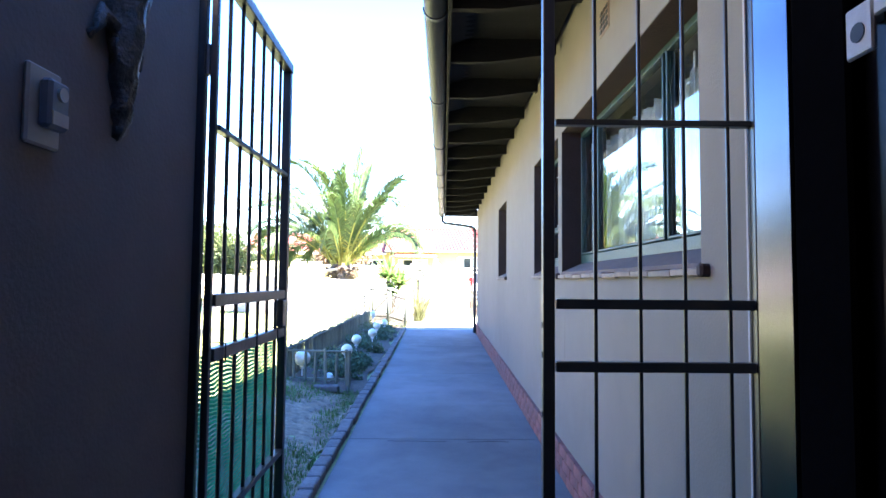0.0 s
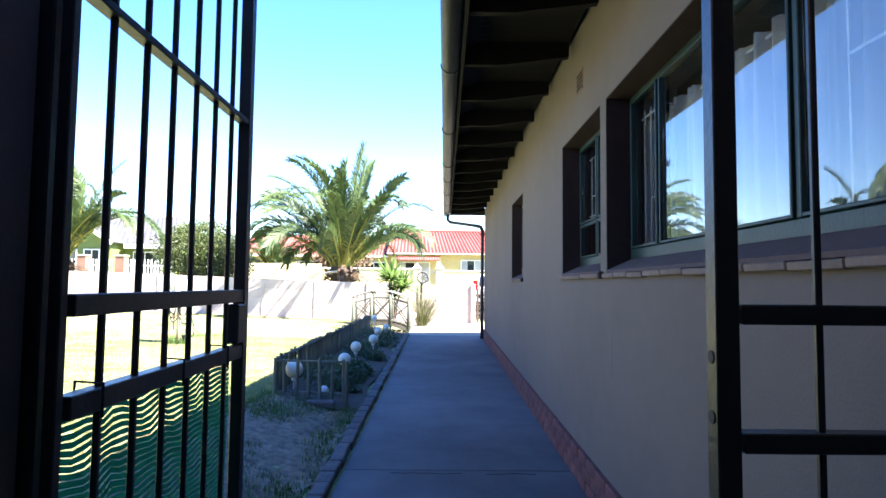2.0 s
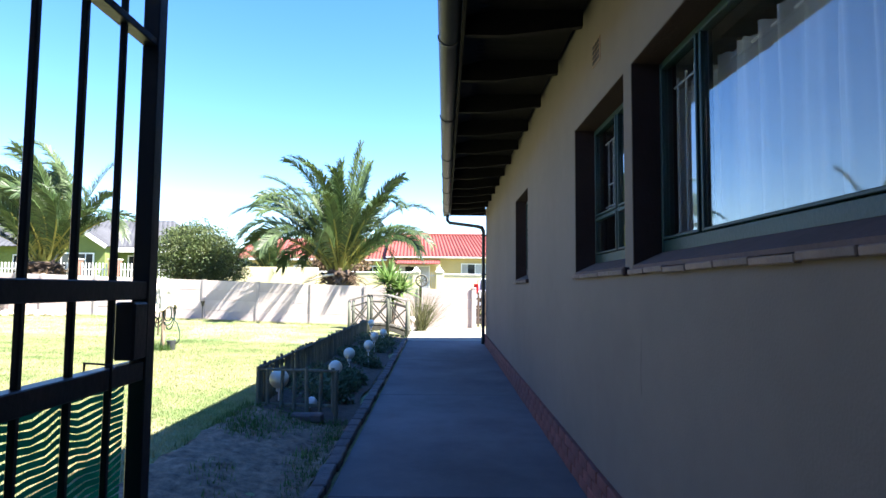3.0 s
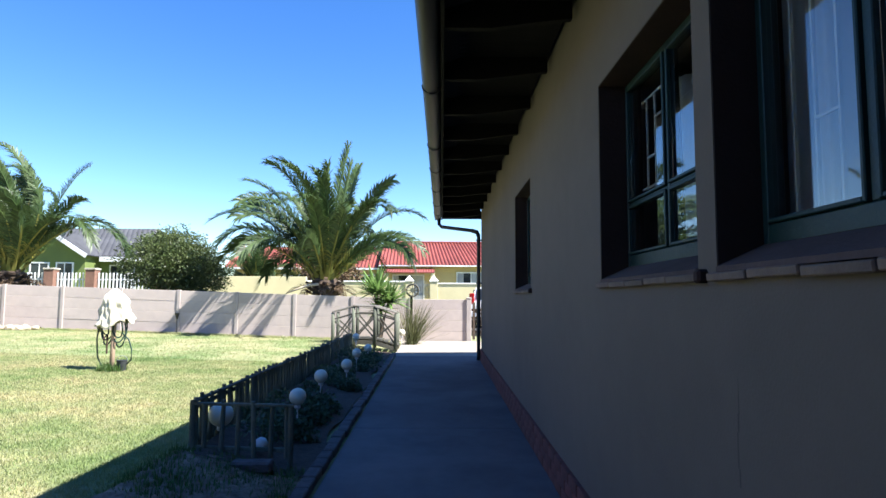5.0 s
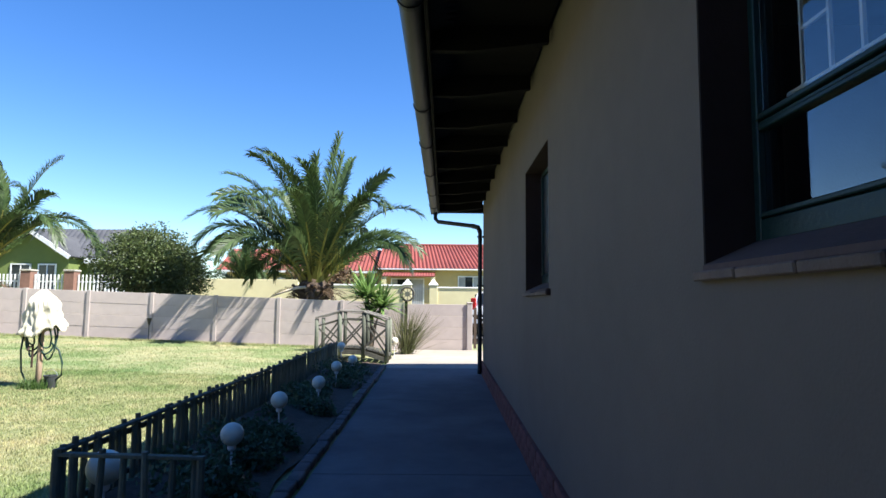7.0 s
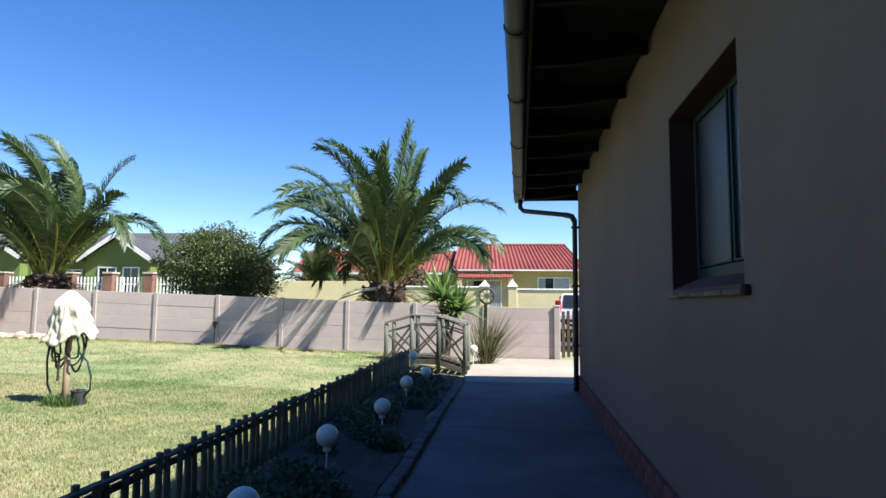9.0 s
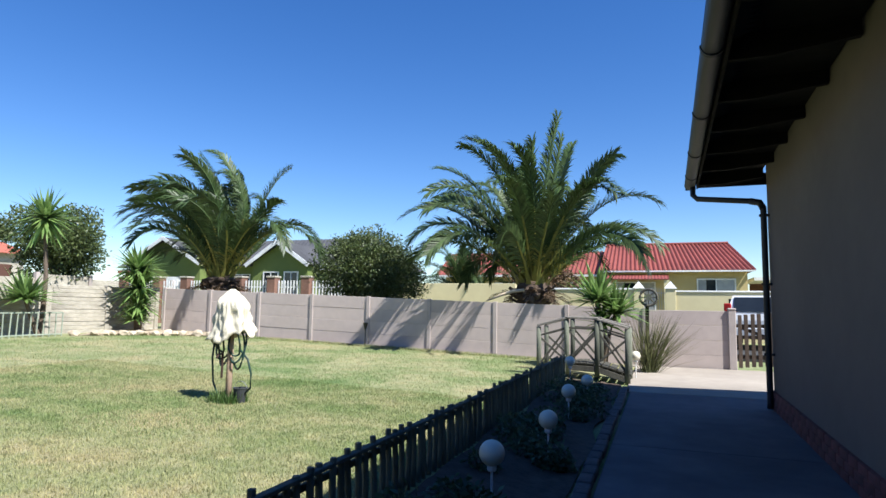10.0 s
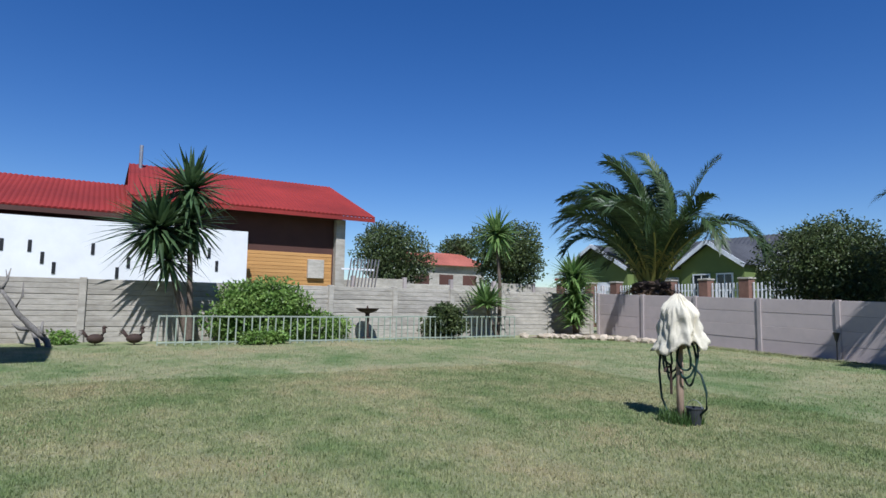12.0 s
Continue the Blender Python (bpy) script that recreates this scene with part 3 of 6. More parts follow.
def curtain(name, y0, y1, z0, z1, x, waves, seed, label):
    r = random.Random(seed)
    ny, nz = int((y1 - y0) * 90), 14
    ph = [r.uniform(0, 6.3) for _ in range(4)]
    verts, faces = [], []
    for j in range(nz + 1):
        v = j / nz
        z = z0 + (z1 - z0) * v
        for i in range(ny + 1):
            u = i / ny
            a = 0.024 * (0.5 + 0.5 * v) + 0.010
            dx = a * math.sin(waves * u * 6.283 + ph[0] + 0.4 * math.sin(3 * v + ph[1])) + 0.012 * math.sin(waves * 2.3 * u * 6.283 + ph[2] + v)
            zz = z + (0.012 * abs(math.sin(waves * 2 * u * 6.283)) if j == nz else 0) + (0.015 * math.sin(waves * u * 9 + ph[3]) if j == 0 else 0)
            verts.append((x + dx, y0 + (y1 - y0) * u, zz))
    w = ny + 1
    for j in range(nz):
        for i in range(ny):
            faces.append((j * w + i, j * w + i + 1, (j + 1) * w + i + 1, (j + 1) * w + i))
    c = thing(name, (x, (y0 + y1) / 2, z0), label, "curtain")
    me = raw("drape", [(Vector(p) - BASE[c])[:] for p in verts], faces, M["curtain"], True)
    ob = new("drape", me)
    ob.parent = c
    BASE[ob] = BASE[c]
    part("rail", tube(bmesh.new(), [(x, y0 - 0.03, z1 - 0.02), (x, y1 + 0.03, z1 - 0.02)], 0.006, 6), M["white_paint"], c)
    return c


FX = 1.14  # outer face of the window frames


def window(name, y0, y1, z0, z1, mull, transom, glassm, label):
    w = thing(name, (FX, (y0 + y1) / 2, z0), label, "window", kind="structure")
    e = 0.004
    a, b, c, d = y0 + e, y1 - e, z0 + 0.10, z1 - e
    fr = bmesh.new()
    box(fr, FX, FX + 0.06, a, a + 0.03, c, d, 0.004)
    box(fr, FX, FX + 0.06, b - 0.03, b, c, d, 0.004)
    box(fr, FX, FX + 0.06, a + 0.03, b - 0.03, c, c + 0.06, 0.004)
    box(fr, FX, FX + 0.06, a + 0.03, b - 0.03, d - 0.03, d, 0.004)
    part("window_frame", fr, M["green_frame"], w, "dark green painted timber frame")
    mull = sorted(mull)
    edges = [a + 0.03] + [q for mm in mull for q in (mm - 0.016, mm + 0.016)] + [b - 0.03]
    for mm in mull:
        part("mullion", bx(FX + 0.003, FX + 0.057, mm - 0.016, mm + 0.016, c + 0.06, d - 0.03, 0.004), M["green_frame"], w)
    for k in range(0, len(edges), 2):
        g0, g1 = edges[k], edges[k + 1]
        rows = [(c + 0.06, d - 0.03)]
        if transom:
            rows = [(c + 0.06, transom - 0.007), (transom + 0.007, d - 0.03)]
            part("transom", bx(FX + 0.003, FX + 0.057, g0, g1, transom - 0.007, transom + 0.007, 0.004), M["green_frame"], w)
        for q0, q1 in rows:
            sash = bmesh.new()
            s = 0.016
            box(sash, FX - 0.008, FX + 0.03, g0 + 0.002, g0 + s, q0 + 0.002, q1 - 0.002, 0.003)
            box(sash, FX - 0.008, FX + 0.03, g1 - s, g1 - 0.002, q0 + 0.002, q1 - 0.002, 0.003)
            box(sash, FX - 0.008, FX + 0.03, g0 + s, g1 - s, q0 + 0.002, q0 + s, 0.003)
            box(sash, FX - 0.008, FX + 0.03, g0 + s, g1 - s, q1 - s, q1 - 0.002, 0.003)
            so = part("sash", sash, M["green_frame"], w)
            p = part("pane", bx(FX + 0.010, FX + 0.014, g0 + s, g1 - s, q0 + s, q1 - s), glassm, so, "clear glass pane" if glassm is M["glass"] else "frosted glass pane")
            p.visible_shadow = False
    # painted reveal lining
    rv = bmesh.new()
    box(rv, WX + 0.004, WX + WT, y0 + 0.0005, y0 + 0.003, z0 + 0.03, z1)
    box(rv, WX + 0.004, WX + WT, y1 - 0.003, y1 - 0.0005, z0 + 0.03, z1)
    box(rv, WX + 0.004, WX + WT, y0 + 0.003, y1 - 0.003, z1 - 0.003, z1 - 0.0005)
    part("reveal", rv, M["reveal"], w, "brown painted window reveal")
    # painted sloping sill over a thin row of tiles, with a stub of brick past its end
    sl = bmesh.new()
    prof = [(WX - 0.006, z0 + 0.020), (WX - 0.006, z0 + 0.036), (FX + 0.02, z0 + 0.112), (FX + 0.06, z0 + 0.112), (FX + 0.06, z0 + 0.020)]
    f0 = [sl.verts.new((x, y0 + 0.004, z)) for x, z in prof]
    f1 = [sl.verts.new((x, y1 - 0.004, z)) for x, z in prof]
    sl.faces.new(f0)
    sl.faces.new(f1[::-1])
    for i in range(5):
        sl.faces.new((f0[i], f0[(i + 1) % 5], f1[(i + 1) % 5], f1[i]))
    part("window_sill", sl, M["sill_paint"], w, "mauve-brown painted sloping sill")
    k = max(3, round((y1 - y0 + 0.06) / 0.23))
    step = (y1 - y0 + 0.05) / k
    tile = meshob("sill_tile", bx(-0.026, 0.03, -step / 2 + 0.003, step / 2 - 0.003, -0.013, 0.013, 0.004), M["tile_sill"])
    for i in range(k):
        piece("sill_tile", tile, w, pose(WX, y0 - 0.025 + step * (i + 0.5), z0 + 0.006 + rnd.uniform(-0.003, 0.003), 0, -4, rnd.uniform(-0.8, 0.8)))
    part("sill_stub", bx(WX - 0.032, WX + 0.02, y0 - 0.068, y0 - 0.027, z0 - 0.012, z0 + 0.032, 0.009), M["reveal"], w, "dark chipped brick end")
    return w


w1 = window("window_1", *wins[0], [3.29, 2.11], None, M["glass"], "wide three-light window with dark green frame and burglar bars")
burglar_bars(w1, 0, 0, 1.50, 2.34, FX + 0.068, [3.68, 3.58, 3.48, 3.37], [(3.33, 3.72, 1.57), (3.48, 3.58, 1.82), (3.48, 3.72, 2.30)])
burglar_bars(w1, 0, 0, 1.50, 2.34, FX + 0.068, [1.62, 1.80, 1.95], [(1.55, 2.0, 1.56), (1.62, 1.95, 2.0)])
w2 = window("window_2", *wins[1], [4.485], 1.80, M["glass"], "four-pane window with dark green frame and burglar bars")
burglar_bars(w2, 0, 0, 1.83, 2.32, FX + 0.068, [4.90, 4.79, 4.68, 4.57], [(4.53, 4.97, 1.87), (4.53, 4.97, 2.32), (4.79, 4.90, 2.02), (4.68, 4.79, 2.20)])
w3 = window("window_3", *wins[2], [7.93], None, M["frosted"], "small frosted bathroom window in a brown reveal")
curtain("net_curtain", 1.25, 3.83, 1.40, 2.30, FX + 0.135, 17, 3, "gathered white net curtain with lace edge behind glass")
curtain("net_curtain", 3.87, 4.62, 1.40, 2.30, FX + 0.135, 5, 8, "gathered white net curtain behind the four-pane window")

# vent bricks high on the wall
def vent(y, z):
    v = thing("air_vent", (WX, y, z), "terracotta air brick with slotted holes set in the wall", "vent", "air bricks in the wall", kind="structure")
    part("brick", bx(WX - 0.006, WX + 0.02, y - 0.09, y + 0.09, z - 0.075, z + 0.075, 0.004), M["tile_sill"], v)
    for i in range(3):
        for j in range(4):
            yy, zz = y - 0.055 + 0.055 * i, z - 0.05 + 0.033 * j
            part("slot", bx(WX - 0.009, WX - 0.004, yy - 0.019, yy + 0.019, zz - 0.011, zz + 0.011), M["dark_void"], v)


vent(4.42, 2.77)
vent(2.6, 2.77)

# hairline settlement cracks in the plaster
for cy, z0, z1 in ((3.66, 0.80, 1.06),):
    bm = bmesh.new()
    z, yy = z0, cy
    while z < z1:
        ny_ = yy + rnd.uniform(-0.006, 0.006)
        box(bm, WX - 0.0006, WX + 0.001, min(yy, ny_) - 0.0005, max(yy, ny_) + 0.0005, z, z + 0.05)
        z, yy = z + 0.05, ny_
    single("wall_crack", bm, M["crack"], (WX, cy, z0), "hairline vertical crack in the plaster", "crack", kind="structure")

# the house stands half a degree off the path's line
pivot = Matrix.Translation((1.0, 3.0, 0)) @ pose(0, 0, 0, 0, 0, -0.45) @ Matrix.Translation((-1.0, -3.0, 0))
for ob in [o for o in scene.objects if o.parent is None and o.name.split(".")[0] in ("wall_east", "floor_inside", "ceiling_inside", "plinth", "downpipe", "window_1", "window_2", "window_3", "net_curtain", "air_vent", "wall_crack")]:
    ob.matrix_basis = pivot @ ob.matrix_basis

eaves = Matrix.Translation((1.0, 8.1, 0)) @ pose(0, 0, 0, 0, 0, -0.68) @ Matrix.Translation((-1.0, -8.1, 0))
for ob in (roof, gutter):
    ob.matrix_basis = eaves @ ob.matrix_basis

# ---- passage and gate ----
GY = 1.09
wl = thing("wall_west", (-0.7, 0, -0.3), "dark shaded plaster wall at the side of the entrance passage", "wall", kind="structure")
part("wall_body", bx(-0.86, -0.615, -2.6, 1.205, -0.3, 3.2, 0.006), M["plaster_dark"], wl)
part("gate_jamb", bx(-0.64, -0.595, 1.206, 1.232, -0.05, 2.34, 0.003), M["black_paint"], wl, "black steel gate jamb")
part("wing_wall", bx(-8.0, -0.86, 0.85, 1.10, -0.3, 2.75), M["plaster"], wl)
# Unseen block, added to carry the slab that shadows the lawn's left corner.
part("step_wall", bx(-9.9, -8.0, 3.6, 3.85, -0.3, 3.95), M["plaster"], wl)
part("step_side", bx(-8.2, -8.0, -2.6, 3.6, -0.3, 3.95), M["plaster"], wl)
part("step_end", bx(-9.9, -9.7, -2.6, 3.6, -0.3, 3.95), M["plaster"], wl)
part("rear_wall", bx(-9.9, 1.0, -2.85, -2.6, -0.3, 3.2), M["plaster_dark"], wl)
rw = thing("roof_wing", (-5, 0, 2.75), "dark flat roofs out of view, the higher one added to shade the lawn", "roof", kind="structure")
part("roof_slab", bx(-8.0, -0.86, -2.6, 1.3, 2.76, 2.9), M["roof_sheet"], rw)
# Added out of view; height and edges set by the shadow it throws.
part("roof_slab", bx(-10.1, -7.9, -2.6, 4.42, 3.96, 4.1), M["roof_sheet"], rw)
single("ceiling_passage", bx(-0.63, 1.0, -2.6, 0.0, 2.62, 2.7), M["ceiling"], (0.2, -1.3, 2.62), "plain ceiling over the entrance passage", "ceiling", kind="structure")
single("floor_passage", bx(-0.63, -0.655, -2.6, 1.12, -0.3, -0.06), M["concrete_path"], (-0.64, 0, -0.3), "concrete strip at the passage wall", "floor", kind="structure")

# open house door beside the camera's start, glossy dark frame with glass
door = thing("door_1", (0.44, -0.02, -0.06), "open dark glossy framed glass door standing inwards", "door", kind="structure")
part("edge_trim", bx(0.400, 0.440, -0.042, 0.020, -0.03, 2.02, 0.004), M["polished"], door, "dark polished door edge")
part("stile", bx(0.400, 0.440, -0.112, -0.0422, -0.03, 2.02, 0.003), M["matt_black"], door)
part("stile", bx(0.400, 0.440, -0.86, -0.76, -0.03, 2.02, 0.003), M["matt_black"], door)
part("rail", bx(0.402, 0.438, -0.76, -0.112, 1.92, 2.02, 0.003), M["matt_black"], door)
part("rail", bx(0.402, 0.438, -0.76, -0.112, -0.03, 0.14, 0.003), M["matt_black"], door)
part("panel", bx(0.412, 0.428, -0.76, -0.112, 0.14, 1.92), M["door_glass"], door, "dark tinted glass panel")
latch = bx(0.392, 0.396, -0.149, -0.122, 1.508, 1.545, 0.0015)
box(latch, 0.392, 0.396, -0.172, -0.1495, 1.53, 1.62, 0.0015)
box(latch, 0.396, 0.412, -0.134, -0.126, 1.535, 1.543)
lt = part("latch", latch, M["white_paint"], door, "pale metal latch plate with a round hole")
part("latch_hole", tube(bmesh.new(), [(0.3914, -0.135, 1.525), (0.3925, -0.135, 1.525)], 0.007, 14), M["dark_void"], lt)
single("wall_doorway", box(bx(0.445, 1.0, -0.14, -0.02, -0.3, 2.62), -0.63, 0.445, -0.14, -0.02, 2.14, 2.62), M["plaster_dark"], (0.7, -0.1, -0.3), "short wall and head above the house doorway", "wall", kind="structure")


def bar(name, parent, a, b, w, h, material=None, label=""):
    return part(name, beam(bmesh.new(), a, b, w, h, 0.002), material or M["black_paint"], parent, label)


GT, GB = 2.30, 0.02
# gate leaf, swung open along the lawn side
gl = thing("gate_leaf", (-0.6, 1.15, 0), "open black steel bar gate with green shade net", "gate")
X = -0.565
Y0, Y1 = 1.20, 2.05
bar("post", gl, (X, Y0, GB), (X, Y0, GT), 0.02, 0.02)
for zz in (0.35, 1.95):
    part("hinge", tube(bmesh.new(), [(X - 0.018, Y0 - 0.004, zz), (X - 0.018, Y0 - 0.004, zz + 0.09)], 0.011, 10), M["black_paint"], gl)
bar("post", gl, (X, Y1, GB), (X, Y1, GT - 0.04), 0.034, 0.036)
bar("top_rail", gl, (X, Y0, GT), (X, Y1 + 0.02, GT - 0.02), 0.04, 0.04)
for zz, h in ((1.285, 0.036), (1.125, 0.038), (0.62, 0.025), (1.80, 0.016), (0.05, 0.04)):
    bar("rail", gl, (X, Y0 + 0.02, zz), (X, Y1 - 0.02, zz), 0.03, h)
for i in range(1, 7):
    yy = Y0 + (Y1 - Y0) * i / 7
    bar("bar", gl, (X, yy, 0.05), (X, yy, GT - 0.02), 0.0115, 0.0115)
part("lock_box", bx(X - 0.02, X + 0.02, Y1 - 0.075, Y1 - 0.021, 1.15, 1.262, 0.004), M["black_paint"], gl)
net = bmesh.new()
NX = X - 0.022
for k in range(78):
    z = 0.06 + k * 0.0137
    prev = None
    for i in range(25):
        yy = Y0 + 0.02 + (Y1 - Y0 - 0.05) * i / 24
        sag = -0.012 * math.sin(math.pi * ((i % 6) / 6)) * (k / 78) - 0.004 * math.sin(i * 1.7 + k * 0.5)
        dx = 0.005 * math.sin(i * 0.9 + k * 0.07)
        cur = (net.verts.new((NX + dx, yy, z + sag)), net.verts.new((NX + dx, yy, z + sag + 0.0106)))
        if prev:
            net.faces.new((prev[0], cur[0], cur[1], prev[1]))
        prev = cur
for i in range(120):
    yy = Y0 + 0.02 + (Y1 - Y0 - 0.05) * i / 119
    a = [net.verts.new((NX + 0.001, yy + d, z)) for d, z in ((0, 0.06), (0.0012, 0.06), (0.0012, 1.12), (0, 1.12))]
    net.faces.new(a)
part("shade_net", net, M["net"], gl, "green woven shade netting")
for yy in (1.3, 1.62, 1.9):
    part("net_tie", tube(bmesh.new(), [(X - 0.03, yy, 1.09), (X - 0.028, yy, 1.155), (X + 0.02, yy, 1.152), (X + 0.02, yy, 1.095)], 0.003, 5), M["rubber"], gl)
# fixed side panel
gp = thing("side_gate", (0.7, GY, 0), "fixed black steel bar panel beside the gate opening", "gate")
A, B = 0.404, 0.988
bar("post", gp, (A, GY, -0.03), (A, GY, GT), 0.032, 0.032)
bar("post", gp, (B, GY, -0.03), (B, GY, GT), 0.04, 0.045)
bar("top_rail", gp, (A, GY, GT + 0.02), (B, GY, GT + 0.02), 0.04, 0.04)
for zz, h in ((1.288, 0.027), (1.118, 0.027), (0.60, 0.025), (1.79, 0.016), (0.05, 0.04)):
    bar("rail", gp, (A + 0.02, GY, zz), (B - 0.02, GY, zz), 0.03, h)
for i in range(1, 5):
    xx = A + 0.007 + (B - A) * i / 4.73
    bar("bar", gp, (xx, GY, 0.05), (xx, GY, GT), 0.010, 0.010)
for zz in (1.23, 1.15, 0.99):
    part("lock_hole", tube(bmesh.new(), [(A - 0.0175, GY, zz), (A - 0.0150, GY, zz)], 0.009, 10), M["dark_void"], gp)
part("white_strip", bx(B - 0.026, B - 0.023, GY + 0.006, GY + 0.016, 0.1, GT), M["precast_post"], gp, "pale flaking edge of the post")
part("catch", bx(B + 0.012, B + 0.05, GY - 0.05, GY - 0.024, 1.155, 1.18, 0.003), M["steel"], gp, "small steel catch")

# ---- boundary walls of precast slabs ----
def fence_z(x):
    return 0.125 - 0.0290 * x


FY = 18.5
HP = 1.17
fw = thing("wall_north", (-5, FY, 0.2), "mauve-grey painted precast concrete slab wall in sun", "wall", kind="structure")
SP = 1.585
slab_me = meshob("slab", bx(-SP / 2 + 0.03, SP / 2 - 0.03, -0.022, 0.022, 0.0015, HP / 4 - 0.0015, 0.004), M["precast_mauve"])
post_me = meshob("post", bx(-0.043, 0.043, -0.052, 0.052, -0.2, HP + 0.015, 0.006), M["precast_post"])
tilt = math.degrees(math.atan(0.029))
posts = [-0.52 - SP * i for i in range(9)]
for i, x in enumerate(posts):
    piece("post", post_me, fw, pose(x, FY, fence_z(x)))
    if i + 1 < len(posts):
        xm = x - SP / 2
        for k in range(4):
            piece("slab", slab_me, fw, pose(xm, FY + rnd.uniform(-0.004, 0.004), fence_z(xm) + k * HP / 4, 0, tilt, 0))
for k in range(4):
    piece("slab", slab_me, fw, pose(posts[0] + SP / 2, FY, fence_z(0.3) + k * HP / 4, 0, 0, 0))
piece("post", post_me, fw, pose(1.10, FY, fence_z(0.3)))
part("infill", beam(bmesh.new(), (-13.2, FY + 0.018, fence_z(-13.2) + HP / 2 - 0.02), (-0.5, FY + 0.018, fence_z(-0.5) + HP / 2 - 0.02), 0.012, HP - 0.08), M["precast_post"], fw)
part("footing", beam(bmesh.new(), (-13.2, FY - 0.03, fence_z(-13.2) - 0.07), (-0.5, FY - 0.03, fence_z(-0.5) - 0.07), 0.34, 0.16, 0.01), M["concrete_light"], fw)

CX = -13.45
cw = thing("wall_west_boundary", (CX, 11, 0.4), "weathered unpainted grey precast concrete slab wall", "wall", kind="structure")
SG = 1.57
gz0 = 0.50
bm = bmesh.new()
for k in range(3):
    box(bm, -0.022, 0.022, -SG / 2 + 0.05, SG / 2 - 0.05, 0.004 + k * HP / 12, (k + 1) * HP / 12 - (0.006 if k == 2 else 0.0), 0.006)
slab_g = meshob("slab", bm, M["precast_grey"])
post_g = meshob("post", bx(-0.065, 0.065, -0.06, 0.06, -0.2, HP + 0.02, 0.008), M["precast_grey"])
for i in range(15):
    y = 18.42 - SG * i
    piece("post", post_g, cw, pose(CX, y, gz0))
    for k in range(4):
        piece("slab", slab_g, cw, pose(CX + rnd.uniform(-0.006, 0.006), y - SG / 2, gz0 + k * HP / 4, 0, 0, rnd.uniform(-0.3, 0.3)))

part("infill", bx(CX - 0.020, CX - 0.010, 18.42 - SG * 15, 18.36, gz0, gz0 + HP - 0.04), M["precast_grey"], cw)

# ---- palms ----
def frond_mesh(name, az, lift, length, droop, wind, seed, material, dead=False, step=0.021):
    """A feather frond from the origin: a rib bent by its weight and the wind, with two rows of hanging leaflets."""
    r = random.Random(seed)
    n = 16
    a, e = radians(az), radians(lift)
    d = Vector((math.cos(a) * math.cos(e), math.sin(a) * math.cos(e), math.sin(e)))
    flat = Vector((-math.sin(a), math.cos(a), 0))
    roll = r.gauss(0, 0.6)
    pts, dirs = [Vector((0, 0, 0))], []
    for i in range(n):
        s = (i + 0.5) / n
        d = (d + (Vector((0, 0, -droop)) * s ** 1.8 + Vector(wind) * s + flat * roll * 0.6 * s) / n).normalized()
        dirs.append(d)
        pts.append(pts[-1] + d * length / n)
    verts, faces, kinds = [], [], []
    for i, p in enumerate(pts):
        d = dirs[min(i, n - 1)]
        sd = (flat - d * flat.dot(d)).normalized()
        w = 0.036 * (1 - i / n) + 0.005
        verts += [(p - sd * w)[:], (p + sd * w)[:], (p - sd.cross(d) * -w)[:]]
    for i in range(n):
        a, b = 3 * i, 3 * (i + 1)
        faces += [(a, b, b + 1, a + 1), (a + 1, b + 1, b + 2, a + 2), (a + 2, b + 2, b, a)]
        kinds += [1 if i < 8 else 0] * 3
    m = int(length * 0.86 / step)
    for k in range(m):
        s = 0.14 + 0.86 * k / m
        f = s * n
        i = min(int(f), n - 1)
        p = pts[i].lerp(pts[i + 1], min(f - i, 1.0))
        d = dirs[i]
        side = (flat - d * flat.dot(d)).normalized()
        up = d.cross(side)
        side, up = side * math.cos(roll) + up * math.sin(roll), up * math.cos(roll) - side * math.sin(roll)
        if up.z < 0:
            up = -up
        ll = 0.60 * min(1.0, 0.25 + (s - 0.12) * 3.2) * (1.10 - s) ** 0.27 * r.uniform(0.85, 1.1)
        spread = radians(58 - 30 * s)
        for sg in (-1, 1):
            o = spread + r.gauss(0, 0.10)
            fold = r.gauss(0.42, 0.16)
            v = d * math.cos(o) + (side * sg * math.cos(fold) + up * math.sin(fold)) * math.sin(o)
            q = v.cross(up).normalized() * 0.0155
            mid = p + v * ll * 0.55
            tip = p + v * ll + (Vector(wind) * 0.10 - Vector((0, 0, r.uniform(0.14, 0.36)))) * ll
            b = len(verts)
            verts += [(p - q * 0.6)[:], (p + q * 0.6)[:], (mid + q)[:], (mid - q)[:], tip[:]]
            faces += [(b, b + 1, b + 2, b + 3), (b + 3, b + 2, b + 4)]
            y = 1 if s < 0.27 and r.random() < 0.5 else 0
            kinds += [y, y]
    me = raw(name, verts, faces, material)
    if not dead:
        me.materials.append(M["frond_yellow"])
        me.polygons.foreach_set("material_index", kinds)
    return me


DEAD = [frond_mesh("dead_frond", 0, -5 - 12 * j, 1.5, 2.0, (0, 0, 0), 90 + j, M["frond_dead"], True, 0.04) for j in range(2)]
PETIOLE = [raw("frond_base", *(lambda h: ([(0, -0.045, 0), (0, 0.045, 0), (0.12, -0.03, h * 0.5), (0.12, 0.03, h * 0.5), (0.26, 0, h), (0.10, 0, h * 0.4)], [(0, 1, 3, 2), (2, 3, 4), (0, 2, 5), (1, 3, 5), (2, 4, 5), (3, 4, 5)]))(h), M["frond_yellow"]) for h in (0.5, 0.75)]


